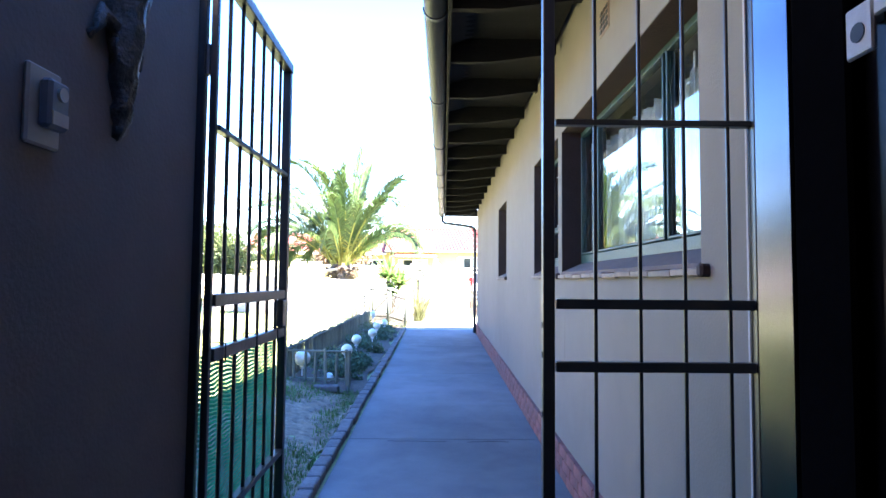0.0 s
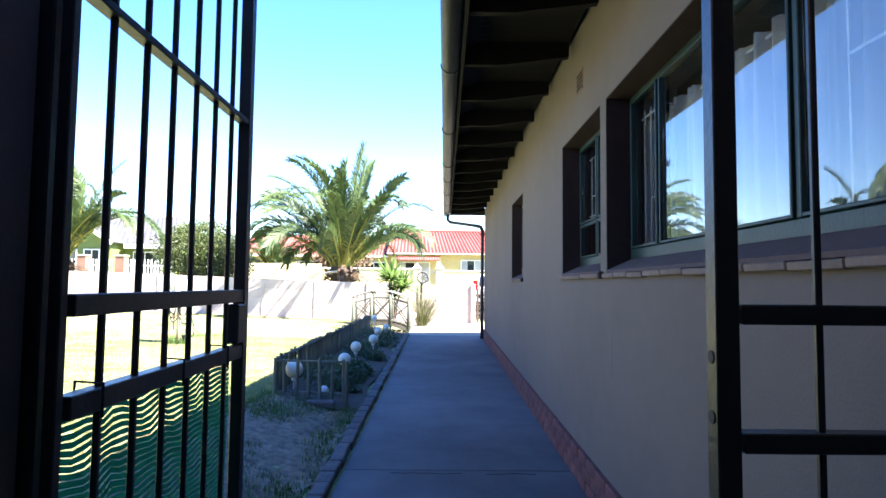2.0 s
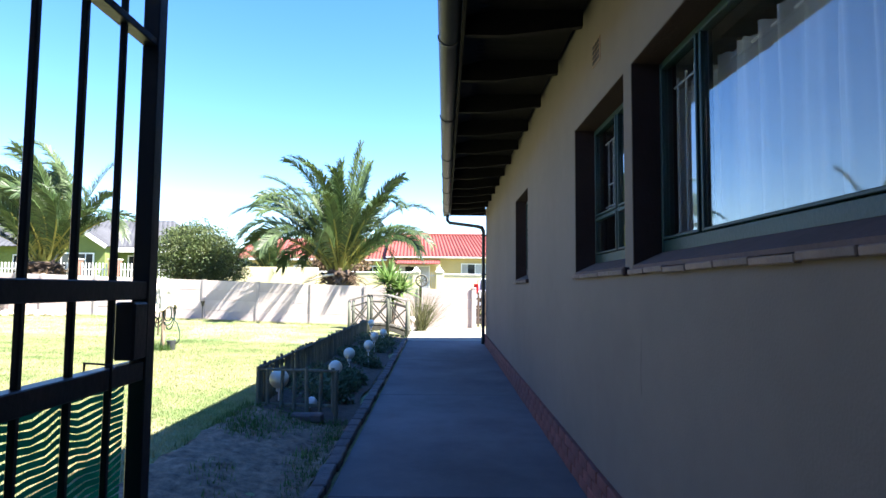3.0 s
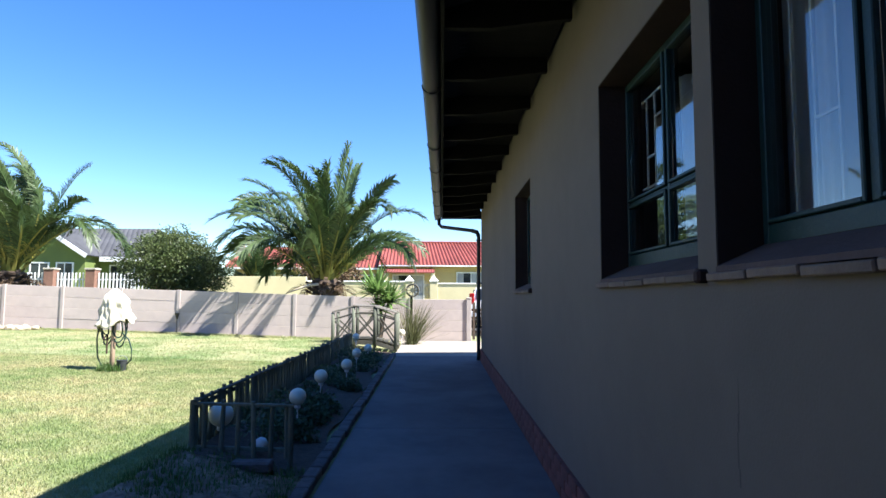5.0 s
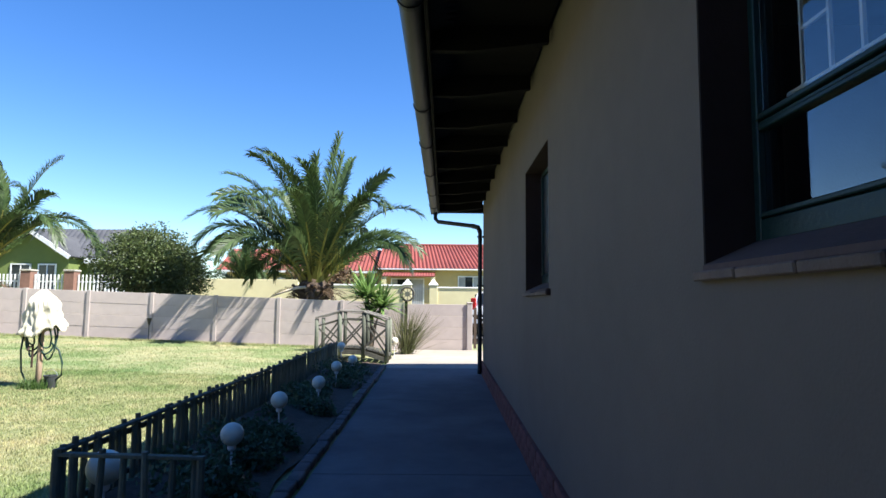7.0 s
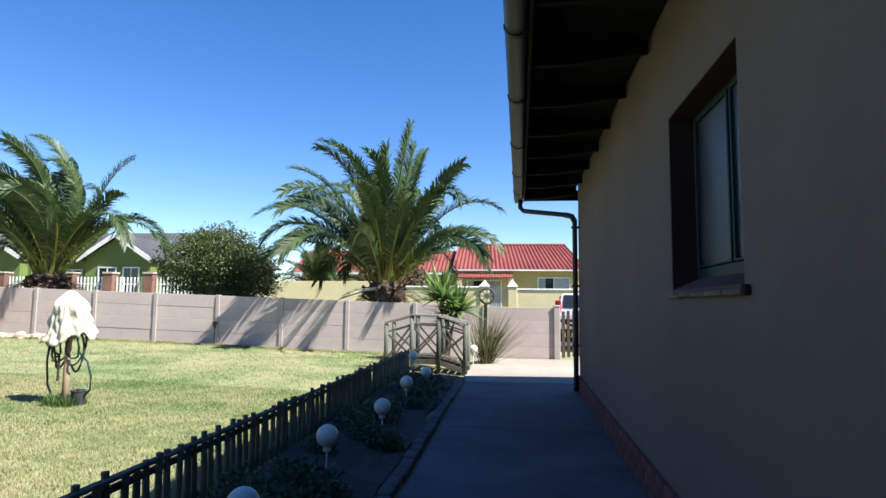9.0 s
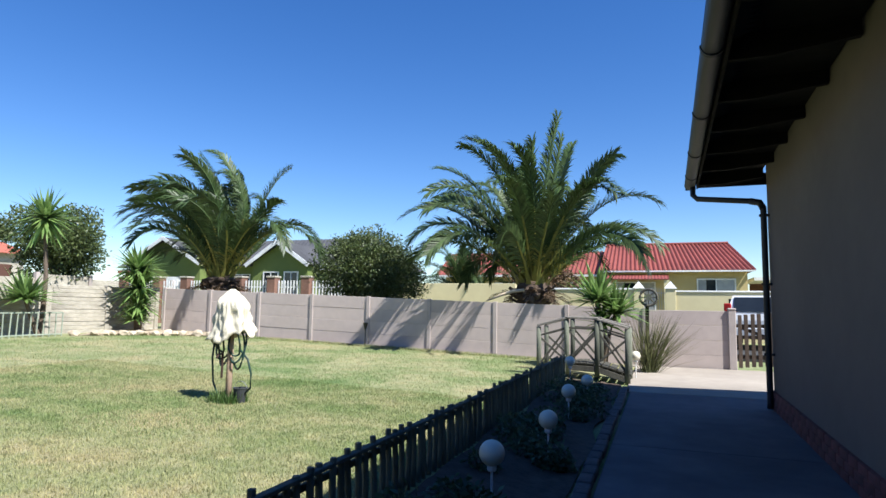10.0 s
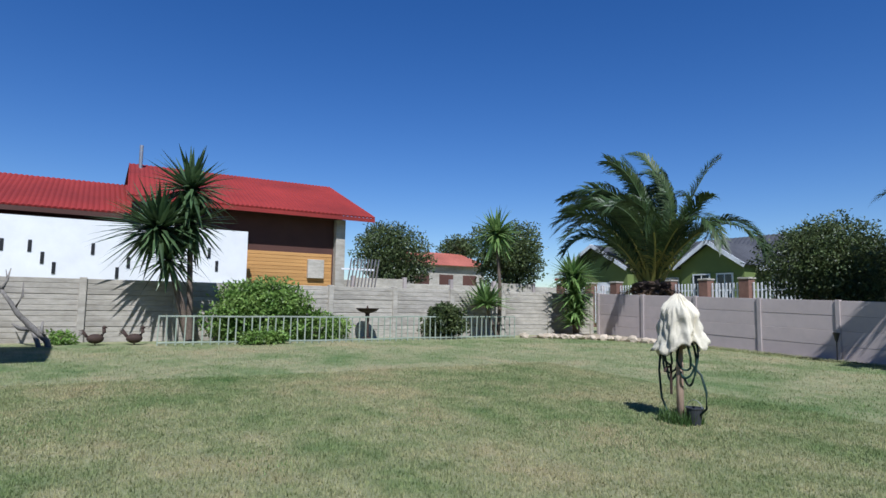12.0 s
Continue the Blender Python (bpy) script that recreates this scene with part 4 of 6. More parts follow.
def palm(x, y, z, scale, seed, label, wind=(0, 0, 0), n_dead=8, n=46, lows=(34, 85), extra=()):
    r = random.Random(seed)
    p = thing("palm_tree", (x, y, ground_z(x, y) - 0.05), label, "palm tree")
    g = ground_z(x, y) - 0.05
    bm = bmesh.new()
    prof = []
    zz = g
    while zz < z:
        prof.append((0.30 + 0.05 * math.sin(zz * 23) + 0.12 * smooth01((zz - z + 0.6) / 0.6), zz))
        zz += 0.06
    prof.append((0.25, z + 0.1))
    lathe(bm, prof, x, y, 18)
    for v in bm.verts:
        v.co += 0.04 * noise.noise_vector(v.co * 6)
    part("trunk", bm, M["trunk"], p, "stubby dark trunk with cut frond stumps")
    for i in range(46):
        a = i * 2.399
        zz = z - 0.42 + 0.011 * i
        st = PETIOLE[i % 2]
        ob = piece("frond_stump", st, p, pose(x + 0.34 * math.cos(a), y + 0.34 * math.sin(a), zz, 0, 0, math.degrees(a)) @ Matrix.Diagonal((1.2, 1.5, 0.8, 1)))
        ob.data = STUMP if i < 30 else st
    for i in range(n):
        u = (i + 0.5) / n
        lift = lows[1] - (lows[1] - lows[0]) * u ** 0.85 + r.uniform(-5, 5)
        ln = scale * (3.55 + 0.75 * math.sin(math.pi * min(1, u * 1.25))) * r.uniform(0.9, 1.06)
        me = frond_mesh("frond", i * 137.5 + r.uniform(-14, 14), lift, ln, (2.8 + 3.0 * u) * r.uniform(0.8, 1.25), [w * r.uniform(0.5, 1.3) for w in wind], seed * 100 + i, M["frond"])
        piece("frond", me, p, pose(x + 0.1 * math.cos(i * 2.4) * u, y + 0.1 * math.sin(i * 2.4) * u, z + 0.15 - 0.28 * u))
    for j, (az, lift, ln, droop) in enumerate(extra):
        me = frond_mesh("frond", az, lift, ln, droop, (0, 0, 0), seed * 100 + 80 + j, M["frond"])
        piece("frond", me, p, pose(x, y, z))
    for j in range(n_dead):
        a = 360 * j / n_dead + r.uniform(-15, 15)
        piece("dead_frond", DEAD[j % 2], p, pose(x, y, z - 0.15, 0, 0, a) @ pose(0.2, 0, 0) @ Matrix.Scale(r.uniform(0.45, 0.7), 4))
    return p


STUMP = raw("frond_stump", [(0, -0.06, -0.05), (0, 0.06, -0.05), (0.16, -0.05, 0.12), (0.16, 0.05, 0.12), (0.20, 0, 0.05), (0, 0, -0.12)], [(0, 1, 3, 2), (2, 3, 4), (0, 2, 4, 5), (1, 5, 4, 3)], M["trunk"])
palm_front = palm(-3.10, 19.7, 1.85, 0.96, 3, "large green date palm with arching fronds behind the wall", wind=(-0.45, 0.1, 0), n=44, lows=(38, 80))
palm(-12.45, 19.8, 2.0, 1.0, 7, "green date palm with wind-swept fronds behind the wall", wind=(-3.0, 0.4, 0.3), n=40, lows=(47, 82), extra=((-25, 46, 4.3, 6.8), (-8, 40, 4.5, 6.2), (14, 50, 4.0, 7.0), (-42, 54, 3.9, 6.5), (-35, 80, 3.7, 1.8), (-70, 78, 3.6, 1.8)))
part("bleached_stalk", tube(bmesh.new(), [(-3.15, 19.05, 1.70), (-3.4, 19.0, 1.67), (-3.7, 18.95, 1.57), (-4.0, 18.9, 1.44)], [0.035, 0.04, 0.032, 0.012], 8), M["rock"], palm_front, "bleached dry frond stalk", True)
palm(-8.1, 29.6, 1.9, 0.58, 11, "small bushy palm behind a yellow wall", n_dead=5, n=26, lows=(25, 84))


# ---- broad-leaved trees and shrubs ----
def leaf_mesh(name, blobs, n, size, seed, material, shell=0.55, droop=0.2):
    rs = np.random.RandomState(seed)
    B = np.array(blobs, float)
    wts = B[:, 3] * B[:, 4] * B[:, 5]
    idx = rs.choice(len(B), n, p=wts / wts.sum())
    d = rs.normal(size=(n, 3))
    d /= np.linalg.norm(d, axis=1)[:, None]
    rad = shell + (1 - shell) * rs.rand(n) ** 0.6
    lump = 1 + 0.16 * np.sin(d[:, 0] * 9 + idx) * np.sin(d[:, 1] * 8) + 0.13 * np.sin(d[:, 2] * 11 + idx * 2)
    c = B[idx, :3] + d * B[idx, 3:6] * (rad * lump)[:, None]
    out = d * 0.6 + rs.normal(size=(n, 3)) * 0.7
    out[:, 2] -= droop
    out /= np.linalg.norm(out, axis=1)[:, None]
    side = np.cross(out, rs.normal(size=(n, 3)))
    side /= np.linalg.norm(side, axis=1)[:, None]
    ln = size * (0.7 + 0.6 * rs.rand(n))[:, None]
    v = np.stack([c, c + out * ln * 0.5 + side * ln * 0.24, c + out * ln, c + out * ln * 0.5 - side * ln * 0.24], 1).reshape(-1, 3)
    f = np.arange(4 * n).reshape(-1, 4)
    return raw(name, v.tolist(), f.tolist(), material)


def tree(name, x, y, z0, blobs, n, size, seed, material, label, category="tree", trunk_r=0.12, limbs=5):
    t = thing(name, (x, y, z0), label, category)
    r = random.Random(seed)
    zc = min(b[2] for b in blobs)
    bm = tube(bmesh.new(), [(x, y, z0 - 0.1), (x + 0.05, y, z0 + (zc - z0) * 0.5), (x, y, zc)], [trunk_r * 1.2, trunk_r, trunk_r * 0.8], 9)
    part("trunk", bm, M["bark"], t)
    lb = bmesh.new()
    for i in range(limbs):
        b = blobs[i % len(blobs)]
        e = Vector(b[:3]) + Vector((r.uniform(-0.5, 0.5) * b[3], r.uniform(-0.5, 0.5) * b[4], r.uniform(-0.1, 0.5) * b[5]))
        s = Vector((x, y, z0 + (zc - z0) * 0.75))
        tube(lb, [s, s.lerp(e, 0.5) + Vector((0, 0, 0.1)), e], [trunk_r * 0.6, trunk_r * 0.4, trunk_r * 0.15], 6)
    part("limbs", lb, M["bark"], t)
    me = leaf_mesh("crown", [(b[0] - x, b[1] - y, b[2] - z0, b[3], b[4], b[5]) for b in blobs], n, size, seed, material)
    ob = new("crown", me)
    ob.parent = t
    BASE[ob] = BASE[t]
    return t


def blobs(c, r, k, seed, spread=0.55, br=0.5):
    q = random.Random(seed)
    out = [(*c, r[0] * 0.75, r[1] * 0.75, r[2] * 0.75)]
    for _ in range(k):
        d = Vector((q.gauss(0, 1), q.gauss(0, 1), q.gauss(0, 1))).normalized()
        s = q.uniform(0.8, 1.2) * br
        out.append((c[0] + d.x * r[0] * spread, c[1] + d.y * r[1] * spread, c[2] + d.z * r[2] * spread, r[0] * s, r[1] * s, r[2] * s))
    return out


tree("round_tree", -8.0, 20.6, 0.3, blobs((-8.0, 20.6, 2.2), (1.62, 1.4, 1.18), 22, 5), 40000, 0.078, 5, M["leaf_dark"], "dense rounded dark green tree behind the wall", trunk_r=0.14)


# ---- lawn things ----
def standpipe(x, y):
    g = ground_z(x, y)
    t = thing("garden_tap_post", (x, y, g), "wooden tap post with coiled green garden hose", "tap post")
    part("post", tube(bmesh.new(), [(x, y, g - 0.2), (x + 0.005, y, g + 0.5), (x, y, g + 1.0)], [0.034, 0.032, 0.03], 12), M["pole_wood"], t, "pale wooden pole", True)
    part("crosspiece", beam(bmesh.new(), (x - 0.13, y, g + 0.92), (x + 0.13, y, g + 0.92), 0.03, 0.03, 0.003), M["pole_wood"], t)
    bm = tube(bmesh.new(), [(x - 0.06, y - 0.04, g + 0.25), (x - 0.06, y - 0.04, g + 0.52)], 0.012, 8)
    tube(bm, [(x - 0.06, y - 0.04, g + 0.5), (x - 0.06, y - 0.10, g + 0.5), (x - 0.06, y - 0.13, g + 0.46)], 0.011, 8)
    part("tap", bm, M["rust"], t, "small brass tap and pipe")
    for k in range(6):
        r = random.Random(k)
        pts = []
        w, d = 0.055 + 0.009 * k, 0.17 + 0.018 * k
        cx = x + (0.085 if k % 2 else -0.085)
        for i in range(25):
            a = 2 * math.pi * i / 24
            pts.append((cx + w * math.sin(a) + r.uniform(-0.004, 0.004), y + 0.03 * math.cos(a * 2 + k) - 0.045 + 0.012 * k, g + 0.66 + d * math.cos(a) * 0.85 - 0.02 * k))
        part("hose_coil", tube(bmesh.new(), pts, 0.0105, 6, False), M["hose"], t, smooth=True)
    pts = [(x - 0.20, y, g + 0.68), (x - 0.235, y + 0.01, g + 0.45), (x - 0.22, y + 0.02, g + 0.2), (x - 0.15, y + 0.02, g + 0.06), (x - 0.02, y + 0.03, g + 0.02), (x + 0.10, y + 0.03, g + 0.05)]
    part("hose_end", tube(bmesh.new(), pts, 0.0105, 6), M["hose"], t, smooth=True)
    pts = [(x + 0.12, y, g + 0.55), (x + 0.22, y + 0.01, g + 0.45), (x + 0.27, y + 0.01, g + 0.3), (x + 0.26, y + 0.02, g + 0.16), (x + 0.20, y + 0.02, g + 0.10)]
    part("hose_end", tube(bmesh.new(), pts, 0.0105, 6), M["hose"], t, smooth=True)
    # towel draped over the top
    bm = bmesh.new()
    n, rows = 110, 16
    rings = []
    for j in range(rows + 1):
        v = j / rows
        z = g + 1.17 - 0.50 * v
        ring = []
        for i in range(n):
            a = 2 * math.pi * i / n
            ph = 2.2 * noise.noise(Vector((math.cos(a) * 1.5, math.sin(a) * 1.5, 5 + v)))
            crease = 0.5 - abs(math.sin(a * 4.5 + ph + 0.8 * v))
            fold = (crease * 0.055 + math.sin(a * 13 + 2 * ph) * 0.008) * v ** 0.9 + 0.05 * v * noise.noise(Vector((math.cos(a) * 2, math.sin(a) * 2, v * 2.5))) + 0.042 * noise.noise(Vector((math.cos(a) * 5, math.sin(a) * 5, v * 6 + 2))) + 0.016 * v * noise.noise(Vector((math.cos(a) * 12, math.sin(a) * 12, v * 13)))
            rad = 0.012 + 0.135 * min(1, v / 0.30) ** 0.9 + 0.07 * v + fold
            hem = 0.04 * v * math.cos(a) + 0.11 * v * noise.noise(Vector((math.cos(a) * 2.2, math.sin(a) * 2.2, 3.3))) + 0.02 * noise.noise(Vector((math.cos(a) * 5, math.sin(a) * 5, v * 6)))
            ring.append(bm.verts.new((x + rad * math.cos(a) * 1.05 + 0.02 * v, y + rad * math.sin(a) * 0.7, z + hem + 0.012 * noise.noise(Vector((math.cos(a) * 9, math.sin(a) * 9, v * 14))))))
        rings.append(ring)
    for r0, r1 in zip(rings, rings[1:]):
        for i in range(n):
            bm.faces.new((r0[i], r0[(i + 1) % n], r1[(i + 1) % n], r1[i]))
    bm.faces.new(rings[0])
    w = single("towel", bm, M["cloth"], (x, y, g + 1.0), "cream towel draped over the top of the tap post", "towel", smooth=True)
    mod = w.modifiers.new("thick", "SOLIDIFY")
    mod.thickness = 0.006
    b = thing("plant_pot", (x + 0.13, y + 0.03, g), "small dark grey bucket at the foot of the tap post", "bucket")
    part("shell", lathe(bmesh.new(), [(0.05, g), (0.072, g + 0.14), (0.078, g + 0.145), (0.078, g + 0.155), (0.068, g + 0.155), (0.045, g + 0.02)], x + 0.13, y + 0.03, 20), M["bucket"], b)
    part("handle", tube(bmesh.new(), [(x + 0.13 + 0.077 * math.cos(a), y + 0.03, g + 0.15 + 0.07 * math.sin(a)) for a in [math.pi * k / 8 for k in range(9)]], 0.003, 5), M["steel"], b)


standpipe(-4.46, 10.68)

# ---- low timber fence round the bed ----
def bed_fence():
    f = thing("picket_fence", (-1.66, 11, 0.15), "low green-grey weathered round-pole fence along the bed", "fence")
    r = random.Random(12)
    picks = [meshob("picket", tube(bmesh.new(), [(0, 0, 0), (0.003, 0.002, h * 0.5), (0, 0, h)], [0.020, 0.019, 0.017], 8), M["fence_wood"]) for h in (0.385, 0.40, 0.42)]
    y = 6.65
    while y < 15.2:
        gx = -1.66
        piece("picket", picks[r.randrange(3)], f, pose(gx + r.uniform(-0.006, 0.006), y, 0.15 + r.uniform(-0.01, 0.01), r.uniform(-2.5, 2.5), r.uniform(-2, 2), r.uniform(-5, 5)))
        y += 0.092 + r.uniform(-0.006, 0.006)
    x = -1.58
    while x < -0.93:
        piece("picket", picks[r.randrange(3)], f, pose(x, 6.62, 0.10 + 0.03 * (-0.9 - x), r.uniform(-2, 2), r.uniform(-3, 3), 90))
        x += 0.125
    for yy in (6.62, 9.5, 12.4, 15.2):
        part("post", tube(bmesh.new(), [(-1.675, yy, 0.0), (-1.675, yy, 0.535)], 0.024, 8), M["fence_wood"], f)
    part("post", tube(bmesh.new(), [(-0.93, 6.62, -0.05), (-0.93, 6.62, 0.49)], 0.022, 8), M["fence_wood"], f)
    for zz in (0.225, 0.475):
        part("rail", beam(bmesh.new(), (-1.685, 6.62, zz), (-1.685, 15.2, zz), 0.022, 0.035, 0.003), M["fence_wood"], f)
    part("top_rail", beam(bmesh.new(), (-1.66, 6.6, 0.53), (-1.66, 15.25, 0.53), 0.042, 0.02, 0.003), M["fence_wood"], f)
    part("rail", beam(bmesh.new(), (-1.66, 6.64, 0.18), (-0.93, 6.64, 0.16), 0.022, 0.03, 0.003), M["fence_wood"], f)
    part("top_rail", beam(bmesh.new(), (-1.68, 6.62, 0.51), (-0.91, 6.62, 0.495), 0.04, 0.02, 0.003), M["fence_wood"], f)


bed_fence()


def globe(x, y, z, r, label="cream globe solar lamp on a thin white stake"):
    g = ground_z(x, y)
    t = thing("garden_lamp", (x, y, g), label, "garden lamp", "globe lamps along the bed")
    part("globe", ball(bmesh.new(), (x, y, z), r, 24), M["globe"], t, smooth=True)
    part("collar", lathe(bmesh.new(), [(0.022, z - r - 0.03), (0.03, z - r - 0.02), (0.03, z - r + 0.008)], x, y, 12), M["white_paint"], t)
    part("stake", tube(bmesh.new(), [(x, y, g - 0.05), (x, y, z - r - 0.01)], 0.008, 8), M["white_paint"], t)


for x, y, z, r in ((-1.11, 7.63, 0.40, 0.078), (-1.17, 9.08, 0.40, 0.078), (-1.05, 10.32, 0.40, 0.076), (-1.14, 12.05, 0.40, 0.076), (-1.10, 13.4, 0.37, 0.076), (-1.49, 14.62, 0.50, 0.076), (-0.62, 16.3, 0.50, 0.08), (-1.53, 6.82, 0.39, 0.095)):
    globe(x, y, z, r)


# ---- small arched timber bridge ----
# Lighter copy of the bridge timber; the sun on the rail's top is in the colour.
M["rail_wood"] = mat("sunlit_top_rail_tint", (0.30, 0.275, 0.235), (0.21, 0.19, 0.16), 9, 0.85, 0.4, rand=0.15, stretch=(4, 4, 1))


def bridge():
    b = thing("garden_bridge", (-1.4, 15.6, 0.2), "small arched weathered timber garden bridge with crossed rails", "bridge")
    xs = [-2.12, -1.66, -1.18, -0.71]
    tops = [0.98, 1.12, 1.11, 0.97]
    feet = [0.28, 0.36, 0.35, 0.20]
    for yy in (15.45, 16.15):
        for x, tz, fz in zip(xs, tops, feet):
            part("post", tube(bmesh.new(), [(x, yy, fz - 0.14), (x + 0.004, yy, (fz + tz) / 2), (x, yy, tz)], [0.042, 0.040, 0.038], 12), M["fence_wood"], b, smooth=True)
        for i in range(3):
            part("handrail", beam(bmesh.new(), (xs[i] - 0.02, yy, tops[i] + 0.02), (xs[i + 1] + 0.02, yy, tops[i + 1] + 0.02), 0.10, 0.035, 0.006), M["rail_wood"], b, "handrail board tinted pale for its sunlit top")
            lo0, lo1, hi0, hi1 = feet[i] + 0.06, feet[i + 1] + 0.06, tops[i] - 0.16, tops[i + 1] - 0.16
            part("brace", beam(bmesh.new(), (xs[i], yy - 0.012, lo0), (xs[i + 1], yy - 0.012, hi1), 0.028, 0.034, 0.004), M["grey_wood"], b)
            part("brace", beam(bmesh.new(), (xs[i], yy + 0.012, hi0), (xs[i + 1], yy + 0.012, lo1), 0.028, 0.034, 0.004), M["grey_wood"], b)
            part("mid_rail", beam(bmesh.new(), (xs[i], yy, hi0 + 0.01), (xs[i + 1], yy, hi1 + 0.01), 0.022, 0.03, 0.003), M["grey_wood"], b)
        for i in range(3):
            part("bearer", beam(bmesh.new(), (xs[i], yy, feet[i] - 0.03), (xs[i + 1], yy, feet[i + 1] - 0.03), 0.05, 0.09, 0.004), M["grey_wood"], b)
    k = 13
    plank = meshob("plank", bx(-0.05, 0.05, -0.38, 0.38, 0.0, 0.025, 0.004), M["grey_wood"])
    for i in range(k):
        u = i / (k - 1)
        x = xs[0] + (xs[3] - xs[0]) * u
        z = 0.26 + 0.13 * math.sin(math.pi * u) - 0.02 * u + 0.02
        piece("plank", plank, b, pose(x, 15.8, z, 0, -math.degrees(0.29 * math.cos(math.pi * u)), rnd.uniform(-1, 1)))


bridge()


# ---- sword-leaved plants ----
def sword_head(bm_v, bm_f, c, radius, n, r, low=-0.7, width=0.068):
    for i in range(n):
        a = i * 2.39996 + r.uniform(-0.2, 0.2)
        el = math.asin(min(0.995, max(-0.95, low + (1 - low) * ((i + 0.5) / n))))
        ln = radius * r.uniform(0.62, 1.12)
        d = Vector((math.cos(a) * math.cos(el), math.sin(a) * math.cos(el), math.sin(el)))
        s = Vector((-math.sin(a), math.cos(a), 0))
        up = s.cross(d)
        p0 = Vector(c)
        p1 = p0 + d * ln * 0.5 + up * 0.004
        p2 = p0 + d * ln - Vector((0, 0, ln * (r.uniform(0.02, 0.14) + (0.12 * r.random() if el < 0 else 0))))
        b = len(bm_v)
        bm_v += [(p0 - s * width * 0.5)[:], (p0 + s * width * 0.5)[:], (p1 - s * width * 0.62)[:], (p1 - up * 0.012)[:], (p1 + s * width * 0.62)[:], p2[:]]
        bm_f += [(b, b + 3, b + 2), (b, b + 1, b + 3), (b + 1, b + 4, b + 3), (b + 2, b + 3, b + 5), (b + 3, b + 4, b + 5)]


def yucca(x, y, heads, label, seed, trunk=0.06, leaf="yucca"):
    """heads: (x, y, z, radius, leaves, low)."""
    g = ground_z(x, y)
    t = thing("yucca", (x, y, g), label, "yucca")
    r = random.Random(seed)
    for hx, hy, hz, hr, n, low in heads:
        mid = ((x + hx) / 2 + r.uniform(-0.06, 0.06), (y + hy) / 2 + r.uniform(-0.06, 0.06), (g + hz) / 2)
        part("stem", tube(bmesh.new(), [(x, y, g - 0.1), mid, (hx, hy, hz)], [trunk * 1.3, trunk, trunk * 0.8], 9), M["bark"], t, "thin grey stem")
        v, f = [], []
        sword_head(v, f, (hx - x, hy - y, hz - g), hr, n, r, low)
        me = raw("leaves", v, f, M[leaf])
        ob = new("leaves", me)
        ob.parent = t
        BASE[ob] = BASE[t]
    return t


yucca(-1.25, 17.0, [(-1.32, 17.0, 1.42, 0.86, 95, -0.1), (-0.98, 16.95, 1.2, 0.72, 80, -0.15), (-1.2, 17.0, 1.0, 0.55, 45, -0.3)], "bright green yucca behind the garden bridge", 2)
yucca(-12.9, 17.35, [(-12.85, 17.2, 2.1, 0.8, 150, -0.5), (-12.8, 17.2, 1.65, 0.78, 110, -0.6), (-12.75, 17.2, 1.2, 0.68, 100, -0.5), (-12.7, 17.1, 0.85, 0.55, 90, -0.2)], "tall leafy green yucca in the stone-edged corner bed", 4)
yucca(-13.0, 14.85, [(-13.0, 14.75, 3.1, 0.82, 130, -0.9), (-13.0, 14.45, 1.3, 0.8, 110, -0.1)], "yucca with a bare stem against the grey wall", 6, 0.045)
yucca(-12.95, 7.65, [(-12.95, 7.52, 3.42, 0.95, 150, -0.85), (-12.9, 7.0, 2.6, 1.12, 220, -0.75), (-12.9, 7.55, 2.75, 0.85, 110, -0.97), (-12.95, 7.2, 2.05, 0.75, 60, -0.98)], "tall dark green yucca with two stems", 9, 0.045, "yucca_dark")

# dry reed clump and wheel on a post by the yard
def reeds(x, y, label, n, h, seed):
    r = random.Random(seed)
    g = ground_z(x, y)
    v, f = [], []
    for i in range(n):
        ln = h * r.uniform(0.62, 1.05)
        fan = r.gauss(0.22, 0.36)
        d = Vector((math.sin(fan), r.gauss(0, 0.2), math.cos(fan))).normalized()
        a = r.uniform(0, 6.283)
        s = Vector((-math.sin(a), math.cos(a), 0)) * 0.0055
        p = Vector((r.gauss(0, 0.06), r.gauss(0, 0.07), 0))
        b = len(v)
        m_ = p + d * ln * 0.6
        e = p + d * ln + Vector((d.x, d.y, -0.1)) * 0.12
        v += [(p - s)[:], (p + s)[:], (m_ + s)[:], (m_ - s)[:], e[:]]
        f += [(b, b + 1, b + 2, b + 3), (b + 3, b + 2, b + 4)]
    ob = new("reed_clump", raw("reed_clump", v, f, M["reed"]))
    ob.location = (x, y, g)
    return tagged(ob, label, "reeds")


M["reed"] = leafmat("olive_reed", (0.085, 0.10, 0.035), (0.16, 0.155, 0.07), 0.2, 0.7, 0.4)
reeds(-0.45, 17.3, "fan of thin olive green reeds leaning over the yard", 300, 1.3, 3)
yp = path_z(17.6)
wp = thing("wheel_post", (-0.45, 17.6, yp), "dark post carrying an old iron-rimmed wheel", "ornament")
part("post", bx(-0.485, -0.415, 17.57, 17.63, yp - 0.1, 1.35, 0.004), M["black_wood"], wp)
wz, wxx, wy = 1.52, -0.42, 17.54
bm = bmesh.new()
rim = [(wxx + 0.155 * math.cos(a), wy, wz + 0.155 * math.sin(a)) for a in [2 * math.pi * k / 28 for k in range(29)]]
part("rim", tube(bm, rim, 0.024, 8, False), M["grey_wood"], wp)
part("hub", tube(bmesh.new(), [(wxx, wy - 0.05, wz), (wxx, wy + 0.05, wz)], 0.06, 14), M["fence_wood"], wp)
for k in range(8):
    a = 2 * math.pi * k / 8
    part("spoke", tube(bmesh.new(), [(wxx, wy, wz), (wxx + 0.15 * math.cos(a), wy, wz + 0.15 * math.sin(a))], 0.011, 6), M["grey_wood"], wp)

